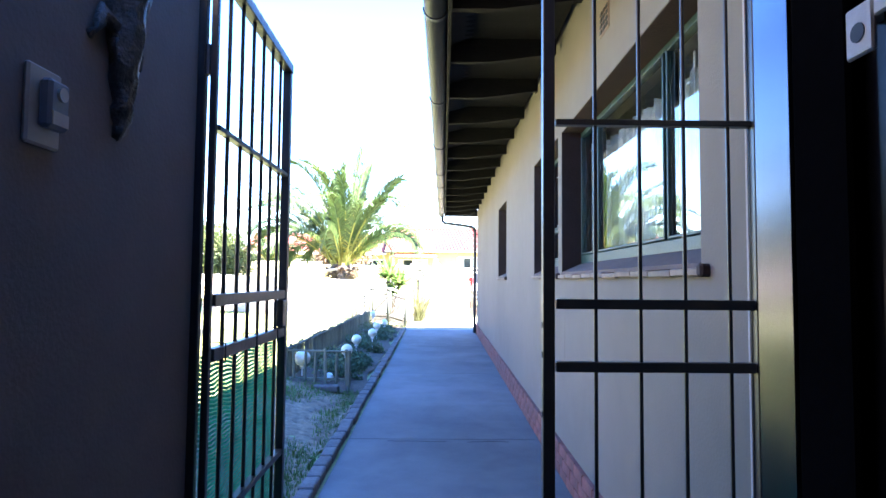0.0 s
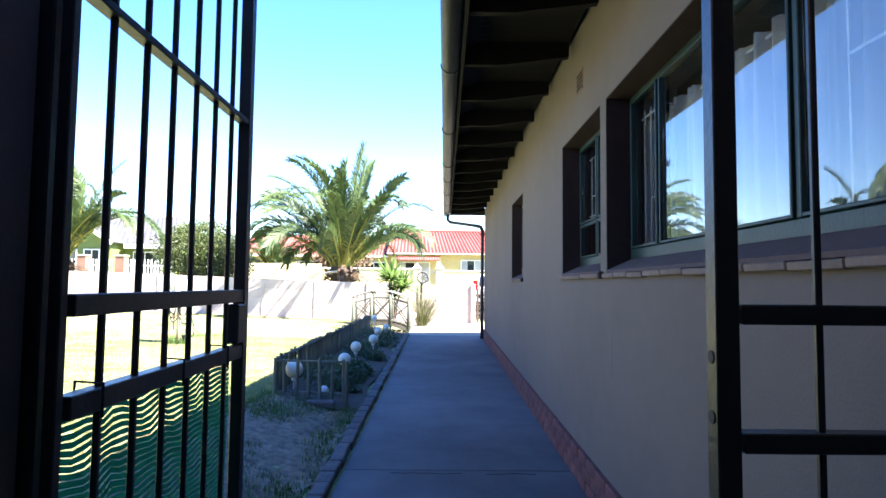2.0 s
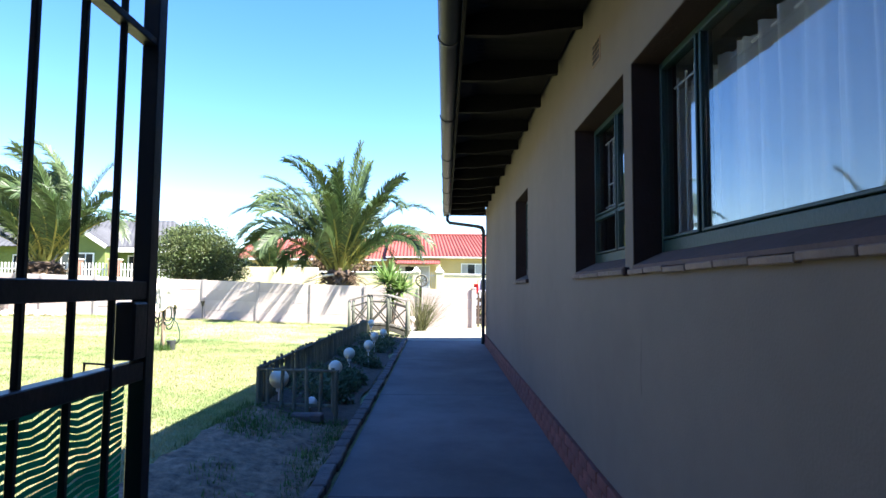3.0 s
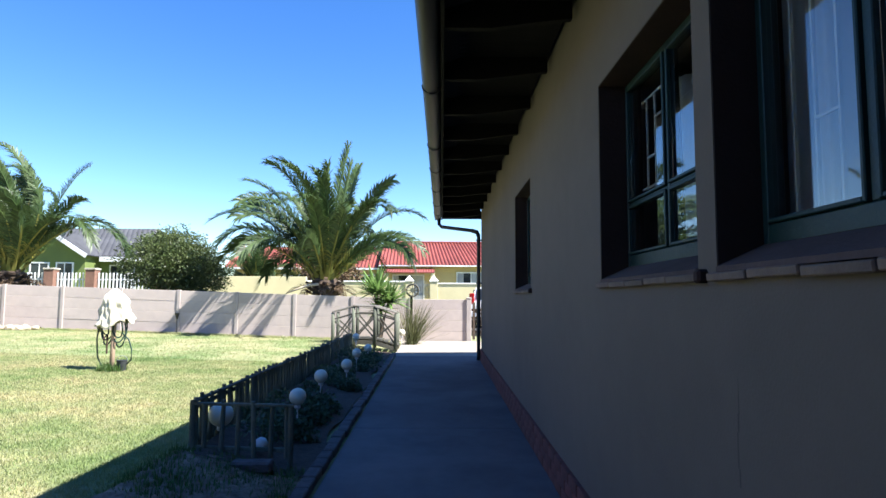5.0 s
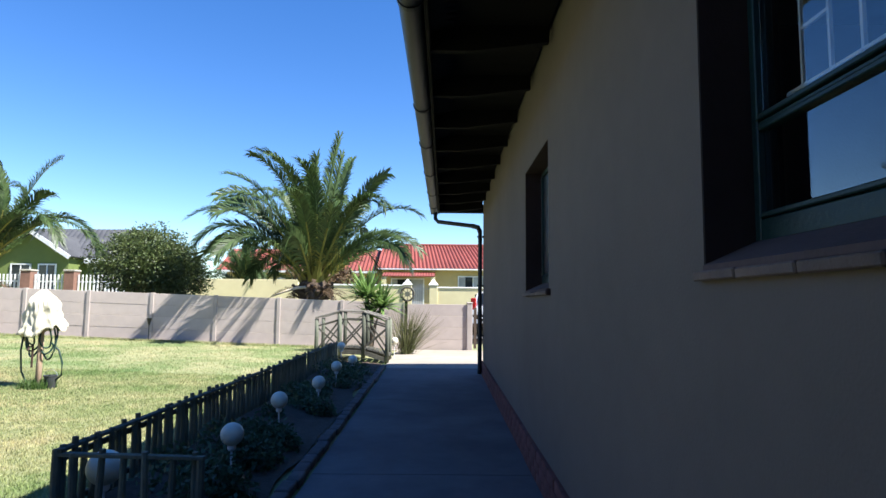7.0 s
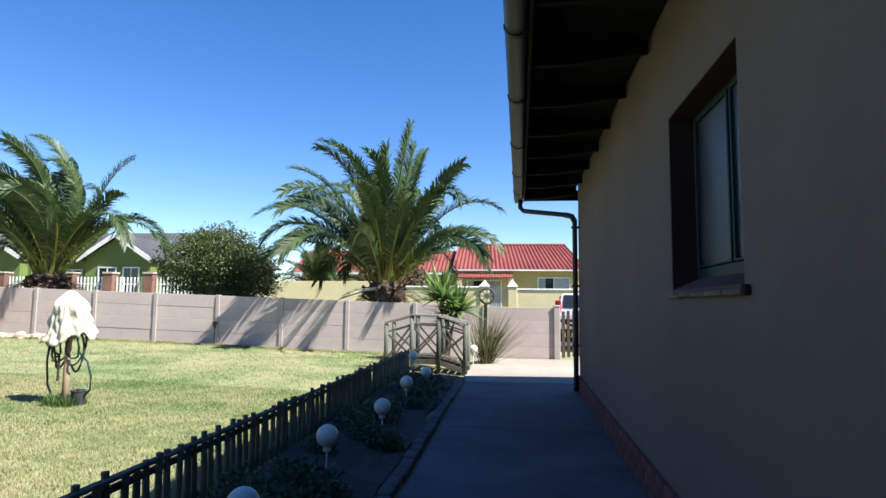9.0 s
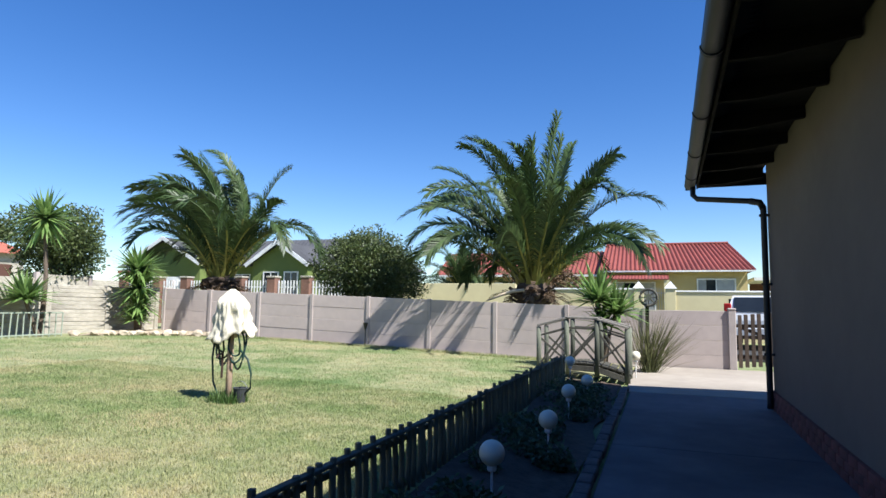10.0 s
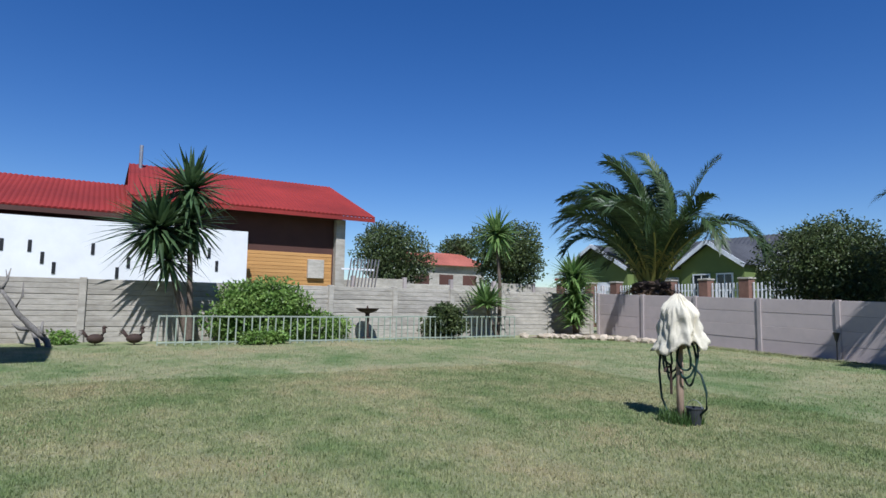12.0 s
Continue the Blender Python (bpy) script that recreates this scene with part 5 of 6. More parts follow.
# picket gate to the street
pg = thing("picket_gate", (1.8, 18.55, 0.15), "dark weathered timber picket gate with diagonal brace", "gate")
pk = meshob("picket", bx(-0.035, 0.035, -0.011, 0.011, 0.04, 1.06, 0.004), M["gate_wood"])
for i in range(13):
    piece("picket", pk, pg, pose(1.24 + 0.115 * i, 18.52, 0.15 + 0.05 * math.sin(math.pi * i / 12), 0, rnd.uniform(-0.6, 0.6), 0))
for zz in (0.40, 0.78, 1.0):
    part("rail", beam(bmesh.new(), (1.18, 18.55, zz), (2.70, 18.55, zz), 0.03, 0.07, 0.004), M["gate_wood"], pg)
part("brace", beam(bmesh.new(), (1.22, 18.57, 0.98), (2.66, 18.57, 0.42), 0.03, 0.06, 0.004), M["gate_wood"], pg)
post_c = thing("gate_post", (1.10, 18.5, 0.1), "square precast concrete gate post with rounded cap", "gate post")
part("shaft", bx(1.03, 1.17, 18.43, 18.57, 0.0, 1.30, 0.012), M["precast_post"], post_c)
part("cap", bx(1.02, 1.18, 18.42, 18.58, 1.30, 1.345, 0.018), M["precast_post"], post_c)

# spike torch by the wall
sx_, sy_ = -6.75, 18.15
sg = ground_z(sx_, sy_)
st = thing("garden_torch", (sx_, sy_, sg), "small black garden torch on a spike by the wall", "garden lamp")
part("spike", tube(bmesh.new(), [(sx_, sy_, sg - 0.05), (sx_, sy_, sg + 0.42)], 0.012, 8), M["black_paint"], st)
part("cup", lathe(bmesh.new(), [(0.02, sg + 0.40), (0.035, sg + 0.46), (0.06, sg + 0.55), (0.066, sg + 0.56), (0.03, sg + 0.57)], sx_, sy_, 14), M["black_paint"], st)

# thin irrigation pipe on the grass along the wall
pts = [(-8.2 + 0.21 * i, 18.22 + 0.05 * math.sin(i * 0.9), ground_z(-8.2 + 0.21 * i, 18.22) + 0.022 + 0.01 * math.sin(i * 1.7)) for i in range(14)]
single("irrigation_pipe", tube(bmesh.new(), pts, 0.014, 8), M["rubber"], (-6.9, 18.22, 0.3), "thin black irrigation pipe lying along the wall", "pipe", smooth=True)

# ---- corner bed: rocks and gravel ----
M["gravel"] = mat("sandy_gravel", (0.46, 0.37, 0.26), (0.30, 0.25, 0.17), 30, 0.95, 0.8, fine=60)
verts, faces = [], []
arc = []
for i in range(25):
    u = i / 24
    arc.append((-12.75 + 2.3 * u ** 1.3 + 0.12 * math.sin(u * 9), 15.45 + 2.55 * u ** 0.75))
for i, (ax, ay) in enumerate(arc):
    for k in range(5):
        q = k / 4
        x = ax + (CX + 0.1 - ax) * q if ay < 17.9 else ax
        y = ay + (18.3 - ay) * q * 0.9
        x = ax + (-13.3 - ax) * q * (1 - i / 24)
        verts.append((x, y, ground_z(x, y) + 0.03 + 0.03 * noise.noise(Vector((x * 3, y * 3, 1))) + (0.04 if 0 < k < 4 else -0.01)))
for i in range(24):
    for k in range(4):
        a = 5 * i + k
        faces.append((a, a + 1, a + 6, a + 5))
tagged(new("gravel_bed", raw("gravel_bed", verts, faces, M["gravel"], True)), "sandy gravel bed in the corner of the two walls", "gravel bed", kind="structure")
for i in range(17):
    ax, ay = arc[min(24, round(i * 24 / 16))]
    g = ground_z(ax, ay)
    r = random.Random(i + 50)
    single("border_rock", rock(bmesh.new(), (ax, ay, g + 0.05), r.uniform(0.09, 0.19), r.uniform(0.08, 0.13), r.uniform(0.05, 0.10), i), M["rock"], (ax, ay, g), "pale cream rock edging the corner bed", "rock", "rocks edging the corner bed")

# ---- pale green metal garden fence before the grey wall ----
gf = thing("hoop_fence", (-12.6, 11, 0.5), "low pale green metal bar fence before the shrubs", "fence")
gb = meshob("bar", bx(-0.010, 0.010, -0.0115, 0.0115, 0.0, 0.53, 0.003), M["green_white"])
ys_ = [7.05 + 0.148 * i for i in range(56)]
for i, y in enumerate(ys_):
    x = -12.55 - 0.02 * (y - 7) + 0.10 * math.sin((y - 7) * 0.55)
    piece("bar", gb, gf, pose(x, y, ground_z(x, y) - 0.01, rnd.uniform(-1.5, 1.5), rnd.uniform(-1.5, 1.5), 0))
for zz in (0.05, 0.52):
    for i in range(0, 55, 5):
        ya, yb = ys_[i], ys_[i + 5]
        xa = -12.55 - 0.02 * (ya - 7) + 0.10 * math.sin((ya - 7) * 0.55)
        xb = -12.55 - 0.02 * (yb - 7) + 0.10 * math.sin((yb - 7) * 0.55)
        part("rail", beam(bmesh.new(), (xa, ya, ground_z(xa, ya) + zz), (xb, yb, ground_z(xb, yb) + zz), 0.026, 0.03, 0.003), M["green_white"], gf)

shr = [("leafy bright green shrub spilling over the garden fence", -12.98, 8.95, 1.08, (0.36, 1.2, 0.68), 28, 14000, 0.085, "leaf_mid"),
       ("lower green shrub with small pale flowers", -12.95, 10.1, 0.75, (0.3, 0.6, 0.36), 8, 4000, 0.07, "leaf_mid"),
       ("dark green bush beside the yucca", -12.9, 13.2, 0.9, (0.4, 0.65, 0.42), 8, 4500, 0.09, "leaf_dark"),
       ("low green clump at the foot of the garden fence", -12.42, 8.9, 0.6, (0.18, 0.5, 0.18), 6, 2500, 0.07, "leaf_mid"),
       ("low shrub at the foot of the grey wall", -13.1, 5.6, 0.6, (0.2, 0.25, 0.18), 4, 500, 0.07, "leaf_mid"),
       ("thin green shrub against the grey wall", -13.0, 10.6, 0.8, (0.25, 0.35, 0.3), 5, 900, 0.07, "leaf_mid")]
for i, (lab, x, y, z, rr, k, n, size, mm) in enumerate(shr):
    tree("shrub", x, y, ground_z(x, y), blobs((x, y, z), rr, k, 20 + i, 0.72, 0.34), n, size, 30 + i, M[mm], lab, "shrub", 0.03, 6)

bb = thing("bird_bath", (-12.95, 11.25, 0.5), "dark cast bird bath on a slim pedestal", "bird bath")
part("pedestal", lathe(bmesh.new(), [(0.13, 0.48), (0.13, 0.53), (0.05, 0.58), (0.035, 0.85), (0.05, 1.08)], -12.95, 11.25, 16), M["rust"], bb)
part("bowl", lathe(bmesh.new(), [(0.05, 1.08), (0.20, 1.13), (0.26, 1.19), (0.25, 1.195), (0.18, 1.15), (0.02, 1.13)], -12.95, 11.25, 20), M["rust"], bb)
part("finial", lathe(bmesh.new(), [(0.02, 1.13), (0.03, 1.19), (0.012, 1.25)], -12.95, 11.25, 10), M["rust"], bb)


def hen(x, y, turn, label):
    g = ground_z(x, y) - 0.055
    bm = bmesh.new()
    ball(bm, (0, 0, 0.17), 0.10, 14, 0.85)
    for v in bm.verts:
        v.co.x *= 1.35
    tube(bm, [(0.08, 0, 0.2), (0.13, 0, 0.28), (0.12, 0, 0.35)], [0.05, 0.032, 0.028], 8)
    ball(bm, (0.125, 0, 0.36), 0.035, 10)
    tube(bm, [(0.15, 0, 0.36), (0.19, 0, 0.35)], [0.014, 0.003], 6)
    for k in range(4):
        tube(bm, [(-0.10, 0.01 * k, 0.18), (-0.19, 0.015 * k, 0.26 + 0.02 * k), (-0.25, 0.015 * k, 0.22 + 0.03 * k)], [0.02, 0.014, 0.005], 6)
    for s in (-0.03, 0.03):
        tube(bm, [(0, s, 0.1), (0.01, s, 0.0)], 0.008, 6)
    box(bm, -0.06, 0.07, -0.05, 0.05, -0.01, 0.006)
    bmesh.ops.transform(bm, matrix=pose(x, y, g, 0, 0, turn), verts=bm.verts)
    single("hen_statue", bm, M["rust"], (x, y, g), label, "statue", "rusted hen statues", smooth=True)


hen(-12.75, 6.1, 95, "rusted metal hen statue standing on the lawn")
hen(-12.75, 6.7, 78, "rusted metal hen statue with lowered tail")

dt = thing("bare_tree", (-12.7, 5.25, 0.48), "small leafless grey dead tree by the wall", "tree")
M["grey_bark"] = mat("bleached_grey_bark", (0.30, 0.275, 0.24), (0.15, 0.135, 0.115), 14, 0.9, 0.6, stretch=(3, 3, 1))
part("trunk", tube(bmesh.new(), [(-12.7, 5.47, 0.38), (-12.71, 5.40, 0.60), (-12.72, 5.22, 0.78), (-12.7, 4.98, 1.04), (-12.72, 4.86, 1.24), (-12.75, 4.73, 1.42)], [0.058, 0.05, 0.05, 0.042, 0.034, 0.026], 9), M["grey_bark"], dt, smooth=True)
for p, w in (([(-12.68, 5.33, 0.40), (-12.70, 5.27, 0.60), (-12.72, 5.18, 0.77)], 0.04), ([(-12.72, 5.16, 0.78), (-12.70, 5.02, 0.80), (-12.66, 4.92, 0.88)], 0.034), ([(-12.7, 5.37, 0.66), (-12.68, 5.32, 0.76), (-12.68, 5.33, 0.92)], 0.032),
             ([(-12.7, 4.94, 1.13), (-12.67, 5.03, 1.33), (-12.66, 5.03, 1.55)], 0.018), ([(-12.75, 4.74, 1.41), (-12.76, 4.80, 1.58), (-12.74, 4.84, 1.78)], 0.02), ([(-12.76, 4.80, 1.60), (-12.78, 4.77, 1.76)], 0.012), ([(-12.75, 4.74, 1.41), (-12.78, 4.66, 1.58)], 0.016)):
    part("branch", tube(bmesh.new(), p, [w] * (len(p) - 1) + [w * 0.4], 7), M["grey_bark"], dt, smooth=True)

# ---- passage things ----
def text(name, s, size, m, parent, material):
    cu = bpy.data.curves.new(name, "FONT")
    cu.body, cu.size, cu.extrude = s, size, 0.0006
    cu.materials.append(material)
    ob = new(name, cu)
    ob.parent = parent
    ob.matrix_basis = Matrix.Translation(-BASE[parent]) @ m
    return ob


bell = thing("door_bell", (-0.630, 0.53, 1.65), "ivory door bell plate with grey push button on the wall", "door bell")
part("plate", bx(-0.615, -0.604, 0.468, 0.560, 1.58, 1.722, 0.004), M["bell_white"], bell)
part("housing", bx(-0.604, -0.580, 0.492, 0.548, 1.612, 1.70, 0.006), M["bell_grey"], bell)
part("button", tube(bmesh.new(), [(-0.580, 0.520, 1.675), (-0.574, 0.520, 1.675)], 0.013, 16), M["bell_white"], bell)
part("label_strip", bx(-0.580, -0.578, 0.498, 0.542, 1.618, 1.642), M["bell_white"], bell)

bm = tube(bmesh.new(), [(-0.612, 0.765, 1.655), (-0.606, 0.768, 1.70), (-0.600, 0.762, 1.76), (-0.595, 0.752, 1.83), (-0.592, 0.748, 1.92), (-0.592, 0.752, 2.02), (-0.596, 0.76, 2.12), (-0.600, 0.77, 2.2)], [0.014, 0.022, 0.030, 0.035, 0.040, 0.056, 0.05, 0.03], 12)
ball(bm, (-0.600, 0.775, 2.24), 0.035, 12)
for s, z in ((1, 1.88), (-1, 1.88), (1, 2.12), (-1, 2.12)):
    tube(bm, [(-0.598, 0.75, z), (-0.605, 0.75 + s * 0.07, z + 0.02), (-0.610, 0.75 + s * 0.10, z - 0.04)], [0.016, 0.013, 0.008], 8)
bmesh.ops.subdivide_edges(bm, edges=bm.edges[:], cuts=2, use_grid_fill=True)
for v in bm.verts:
    v.co += 0.011 * noise.noise_vector(v.co * 38) + 0.006 * noise.noise_vector(v.co * 90)
single("lizard_ornament", bm, M["ornament"], (-0.620, 0.76, 1.66), "dark bronze lizard wall ornament with a long tail", "ornament", smooth=True)

sign = thing("wall_sign", (0.962, 0.68, 1.83), "cream wooden sign with dark script hanging from string", "sign")
sm = Matrix.Translation((0.957, 0.68, 1.83)) @ pose(0, 0, 0, 6, 0, 0) @ Matrix.Translation((-0.957, -0.68, -1.83))
bm = bx(0.950, 0.964, 0.48, 0.875, 1.76, 1.91, 0.003)
bmesh.ops.transform(bm, matrix=sm, verts=bm.verts)
part("board", bm, M["sign_board"], sign)
part("string", tube(bmesh.new(), [(0.957, 0.855, 1.915), (0.975, 0.68, 2.075), (0.957, 0.505, 1.88)], 0.002, 5), M["rubber"], sign)
text("lettering", "H", 0.085, sm @ pose(0.9485, 0.835, 1.83, 90, 0, -90), sign, M["ink"])
text("lettering", "where y", 0.04, sm @ pose(0.9485, 0.855, 1.775, 90, 0, -90), sign, M["ink"])
orn = thing("iron_ornament", (0.965, 0.74, 1.45), "small dark iron flower ornament hanging on a wire", "ornament")
part("wire", tube(bmesh.new(), [(0.968, 0.74, 1.47), (0.968, 0.745, 1.55), (0.978, 0.735, 1.62)], 0.002, 5), M["black_paint"], orn)
for k in range(7):
    a = 2 * math.pi * k / 7
    part("petal", tube(bmesh.new(), [(0.966, 0.74 + 0.03 * math.cos(a) + 0.014 * math.cos(b), 1.44 + 0.03 * math.sin(a) + 0.014 * math.sin(b)) for b in [2 * math.pi * j / 10 for j in range(11)]], 0.003, 5, False), M["black_paint"], orn)


# ---- houses and trees beyond ----
def corrugated(name, p00, p10, p11, p01, parent, material, pitch=0.25, amp=0.02):
    """A ribbed roof plane; ribs run from the eave p00-p10 to the ridge p01-p11."""
    a, b, c, d = [Vector(p) for p in (p00, p10, p11, p01)]
    n = max(4, int((b - a).length / pitch) * 4)
    up = (b - a).cross(d - a).normalized()
    if up.z < 0:
        up = -up
    v, f = [], []
    for i in range(n + 1):
        u = i / n
        h = up * amp * (1, 0.3, -1, 0.3)[i % 4]
        e, r = a.lerp(b, u) + h, d.lerp(c, u) + h
        v += [(e - BASE[parent])[:], (r - BASE[parent])[:], (e - up * 0.05 - BASE[parent])[:]]
    for i in range(n):
        q = 3 * i
        f += [(q, q + 3, q + 4, q + 1), (q, q + 2, q + 5, q + 3)]
    ob = new(name, raw(name, v, f, material))
    ob.parent = parent
    BASE[ob] = BASE[parent]
    return ob


def far_window(parent, x0, x1, y, z0, z1, frame=None, curtain_sides=0.0, bars=1):
    w = part("window", bx(x0, x1, y - 0.03, y + 0.02, z0, z1), M["dark_glass"], parent, "dark glass window")
    fm = frame or M["white_paint"]
    f = bmesh.new()
    t = 0.06
    box(f, x0 - t, x1 + t, y - 0.06, y, z1, z1 + t)
    box(f, x0 - t, x1 + t, y - 0.09, y, z0 - t, z0)
    box(f, x0 - t, x0, y - 0.06, y, z0, z1)
    box(f, x1, x1 + t, y - 0.06, y, z0, z1)
    for i in range(bars):
        xm = x0 + (x1 - x0) * (i + 1) / (bars + 1)
        box(f, xm - 0.02, xm + 0.02, y - 0.055, y - 0.031, z0, z1)
    part("frame", f, fm, w)
    if curtain_sides:
        # Curtains sit before the pane, their indoor dimness painted in as grey.
        part("curtain", bx(x0, x0 + curtain_sides, y - 0.045, y - 0.032, z0, z1), M["dimmed_far_net"], w, "curtain on the pane, greyed as if dimmed behind glass")
        part("curtain", bx(x1 - curtain_sides * 2.2, x1, y - 0.045, y - 0.032, z0, z1), M["dimmed_far_net"], w, "curtain on the pane, greyed as if dimmed behind glass")
    return w


def yellow_house():
    h = thing("house", (0, 39, 0.2), "yellow plastered house with a red ribbed metal roof", "house")
    part("wall", bx(-2.75, 3.55, 36.0, 41.5, 0.0, 3.2), M["yellow_wall"], h)
    part("wall", bx(-11.5, -2.75, 36.8, 41.5, 0.0, 3.1), M["yellow_wall"], h)
    corrugated("roof", (-3.0, 35.5, 3.18), (3.85, 35.5, 3.18), (3.05, 38.8, 4.75), (-2.95, 38.8, 4.75), h, M["roof_red"], 0.21, 0.04)
    corrugated("roof", (3.85, 42.0, 3.18), (-3.0, 42.0, 3.18), (-2.95, 38.8, 4.75), (3.05, 38.8, 4.75), h, M["roof_red"])
    bm = bmesh.new()
    bm.faces.new([bm.verts.new(p) for p in ((3.85, 35.5, 3.17), (3.85, 42.0, 3.17), (3.05, 38.8, 4.75))])
    part("hip", bm, M["roof_red"], h)
    corrugated("roof", (-11.9, 36.3, 3.05), (-3.0, 36.3, 3.05), (-3.0, 39.1, 4.45), (-11.9, 39.1, 4.45), h, M["roof_red"], 0.21, 0.04)
    corrugated("roof", (-3.0, 42.0, 3.05), (-11.9, 42.0, 3.05), (-11.9, 39.1, 4.45), (-3.0, 39.1, 4.45), h, M["roof_red"])
    part("fascia", bx(-3.0, 3.85, 35.46, 35.5, 3.10, 3.17), M["white_paint"], h)
    part("fascia", bx(-11.9, -3.0, 36.26, 36.3, 2.93, 3.04), M["white_paint"], h)
    corrugated("porch_roof", (-2.6, 34.3, 2.72), (0.15, 34.3, 2.72), (0.15, 35.95, 3.02), (-2.6, 35.95, 3.02), h, M["roof_red"], 0.14, 0.015)
    for x in (-2.5, 0.05):
        part("porch_post", bx(x - 0.12, x + 0.12, 34.35, 34.6, 0.2, 2.68), M["pale_yellow"], h)
    far_window(h, -2.2, -0.5, 36.0, 1.2, 2.6, curtain_sides=0.3)
    far_window(h, 1.45, 3.0, 36.0, 1.3, 2.75, curtain_sides=0.35)
    far_window(h, -4.6, -3.2, 36.8, 1.3, 2.6, curtain_sides=0.0)
    far_window(h, -8.6, -6.9, 36.8, 1.3, 2.6, curtain_sides=0.2)
    part("carport", bx(3.9, 6.5, 36.6, 41.0, 2.75, 2.9), M["white_paint"], h)
    part("carport_wall", bx(4.2, 6.4, 40.5, 40.7, 0.1, 2.75), M["brown_wall"], h)
    part("ridge_cap", tube(bmesh.new(), [(-2.95, 38.8, 4.77), (3.05, 38.8, 4.77)], 0.07, 8), M["roof_red"], h)


yellow_house()
yw = thing("garden_wall", (-4, 28, 0.2), "pale yellow plastered street wall with capped gate piers", "wall")
part("wall", bx(-11.5, -1.05, 28.0, 28.2, 0.1, 2.0, 0.01), M["pale_yellow"], yw)
part("wall", bx(0.2, 5.5, 28.0, 28.2, 0.1, 1.93, 0.01), M["pale_yellow"], yw)
part("wall", bx(-11.5, -5.4, 27.8, 28.0, 0.1, 2.22, 0.01), M["pale_yellow"], yw)
part("coping", bx(-11.5, -1.05, 27.96, 28.24, 2.002, 2.06, 0.01), M["white_wall"], yw, "pale coping")
part("coping", bx(0.2, 5.5, 27.96, 28.24, 1.932, 1.985, 0.01), M["white_wall"], yw, "pale coping")
for x in (-0.95, 0.12):
    p = part("pier", bx(x - 0.17, x + 0.17, 27.93, 28.27, 0.1, 2.06, 0.01), M["pale_yellow"], yw)
    bm = bmesh.new()
    q = [bm.verts.new((x + sx * 0.21, 28.1 + sy * 0.21, 2.06)) for sx, sy in ((-1, -1), (1, -1), (1, 1), (-1, 1))]
    t = bm.verts.new((x, 28.1, 2.32))
    bm.faces.new(q[::-1])
    for i in range(4):
        bm.faces.new((q[i], q[(i + 1) % 4], t))
    part("cap", bm, M["white_paint"], p)
sgt = thing("street_gate", (-0.4, 28.1, 0.2), "grey steel bar gate between yellow piers", "gate")
for i in range(9):
    part("bar", beam(bmesh.new(), (-0.74 + 0.08 * i, 28.1, 0.3), (-0.74 + 0.08 * i, 28.1, 2.0 + 0.1 * math.sin(math.pi * i / 8)), 0.02, 0.02), M["steel"], sgt)
for z in (0.4, 1.1, 1.9):
    part("rail", beam(bmesh.new(), (-0.78, 28.1, z), (-0.05, 28.1, z), 0.03, 0.03), M["steel"], sgt)


def green_house():
    h = thing("house", (-23, 36, 0.3), "olive green house with white-trimmed gables and dark tiled roof", "house")
    part("wall", bx(-31.5, -15.2, 33.2, 40, 0.1, 3.5), M["green_wall"], h)
    corrugated("roof", (-32, 32.7, 3.4), (-14.8, 32.7, 3.4), (-16.6, 36.6, 5.25), (-32, 36.6, 5.25), h, M["roof_grey"], 0.3, 0.015)
    corrugated("roof", (-14.8, 40.5, 3.4), (-32, 40.5, 3.4), (-32, 36.6, 5.25), (-16.6, 36.6, 5.25), h, M["roof_grey"], 0.3, 0.015)
    bm = bmesh.new()
    bm.faces.new([bm.verts.new(p) for p in ((-14.8, 32.7, 3.4), (-14.8, 40.5, 3.4), (-16.6, 36.6, 5.25))])
    part("hip", bm, M["roof_grey"], h)
    for k, (cx, hw, pk, ev) in enumerate(((-27.4, 2.7, 5.0, 3.65), (-19.7, 1.95, 4.62, 3.5))):
        y0 = 31.9
        bm = bmesh.new()
        prof = [(-hw + 0.25, 0.1), (hw - 0.25, 0.1), (hw - 0.25, ev), (0, pk - 0.12), (-hw + 0.25, ev)]
        f = [bm.verts.new((cx + x, y0, z)) for x, z in prof]
        g = [bm.verts.new((cx + x, 33.2, z)) for x, z in prof]
        bm.faces.new(f)
        bm.faces.new(g[::-1])
        for i in range(5):
            bm.faces.new((f[i], f[(i + 1) % 5], g[(i + 1) % 5], g[i]))
        part("gable", bm, M["green_wall"], h)
        for s in (-1, 1):
            corrugated("gable_roof", (cx + s * hw, y0 - 0.35, ev - 0.13), (cx + s * hw, 35.2, ev - 0.13), (cx, 35.2, pk), (cx, y0 - 0.35, pk), h, M["roof_grey"], 0.3, 0.012)
            part("barge_board", beam(bmesh.new(), (cx + s * hw, y0 - 0.37, ev - 0.2), (cx, y0 - 0.37, pk - 0.06), 0.04, 0.2), M["white_paint"], h, "white painted barge board")
        if k == 0:
            w = part("garage_door", bx(cx + 0.1, cx + 2.0, y0 - 0.05, y0, 0.2, 2.75), M["white_paint"], h, "white garage door")
        else:
            far_window(h, cx - 0.95, cx - 0.1, y0, 1.2, 2.95)
            far_window(h, cx + 0.35, cx + 1.1, y0, 1.2, 2.95)
    part("porch_post", bx(-25.0, -24.75, 32.4, 32.65, 0.1, 3.5), M["green_wall"], h)
    far_window(h, -23.6, -22.6, 33.2, 1.2, 2.9)
    far_window(h, -17.4, -16.2, 33.2, 0.9, 2.9)
    h.location.x += 0.7
    part("porch_beam", bx(-17.7, -15.0, 32.6, 32.75, 3.1, 3.35), M["white_paint"], h)


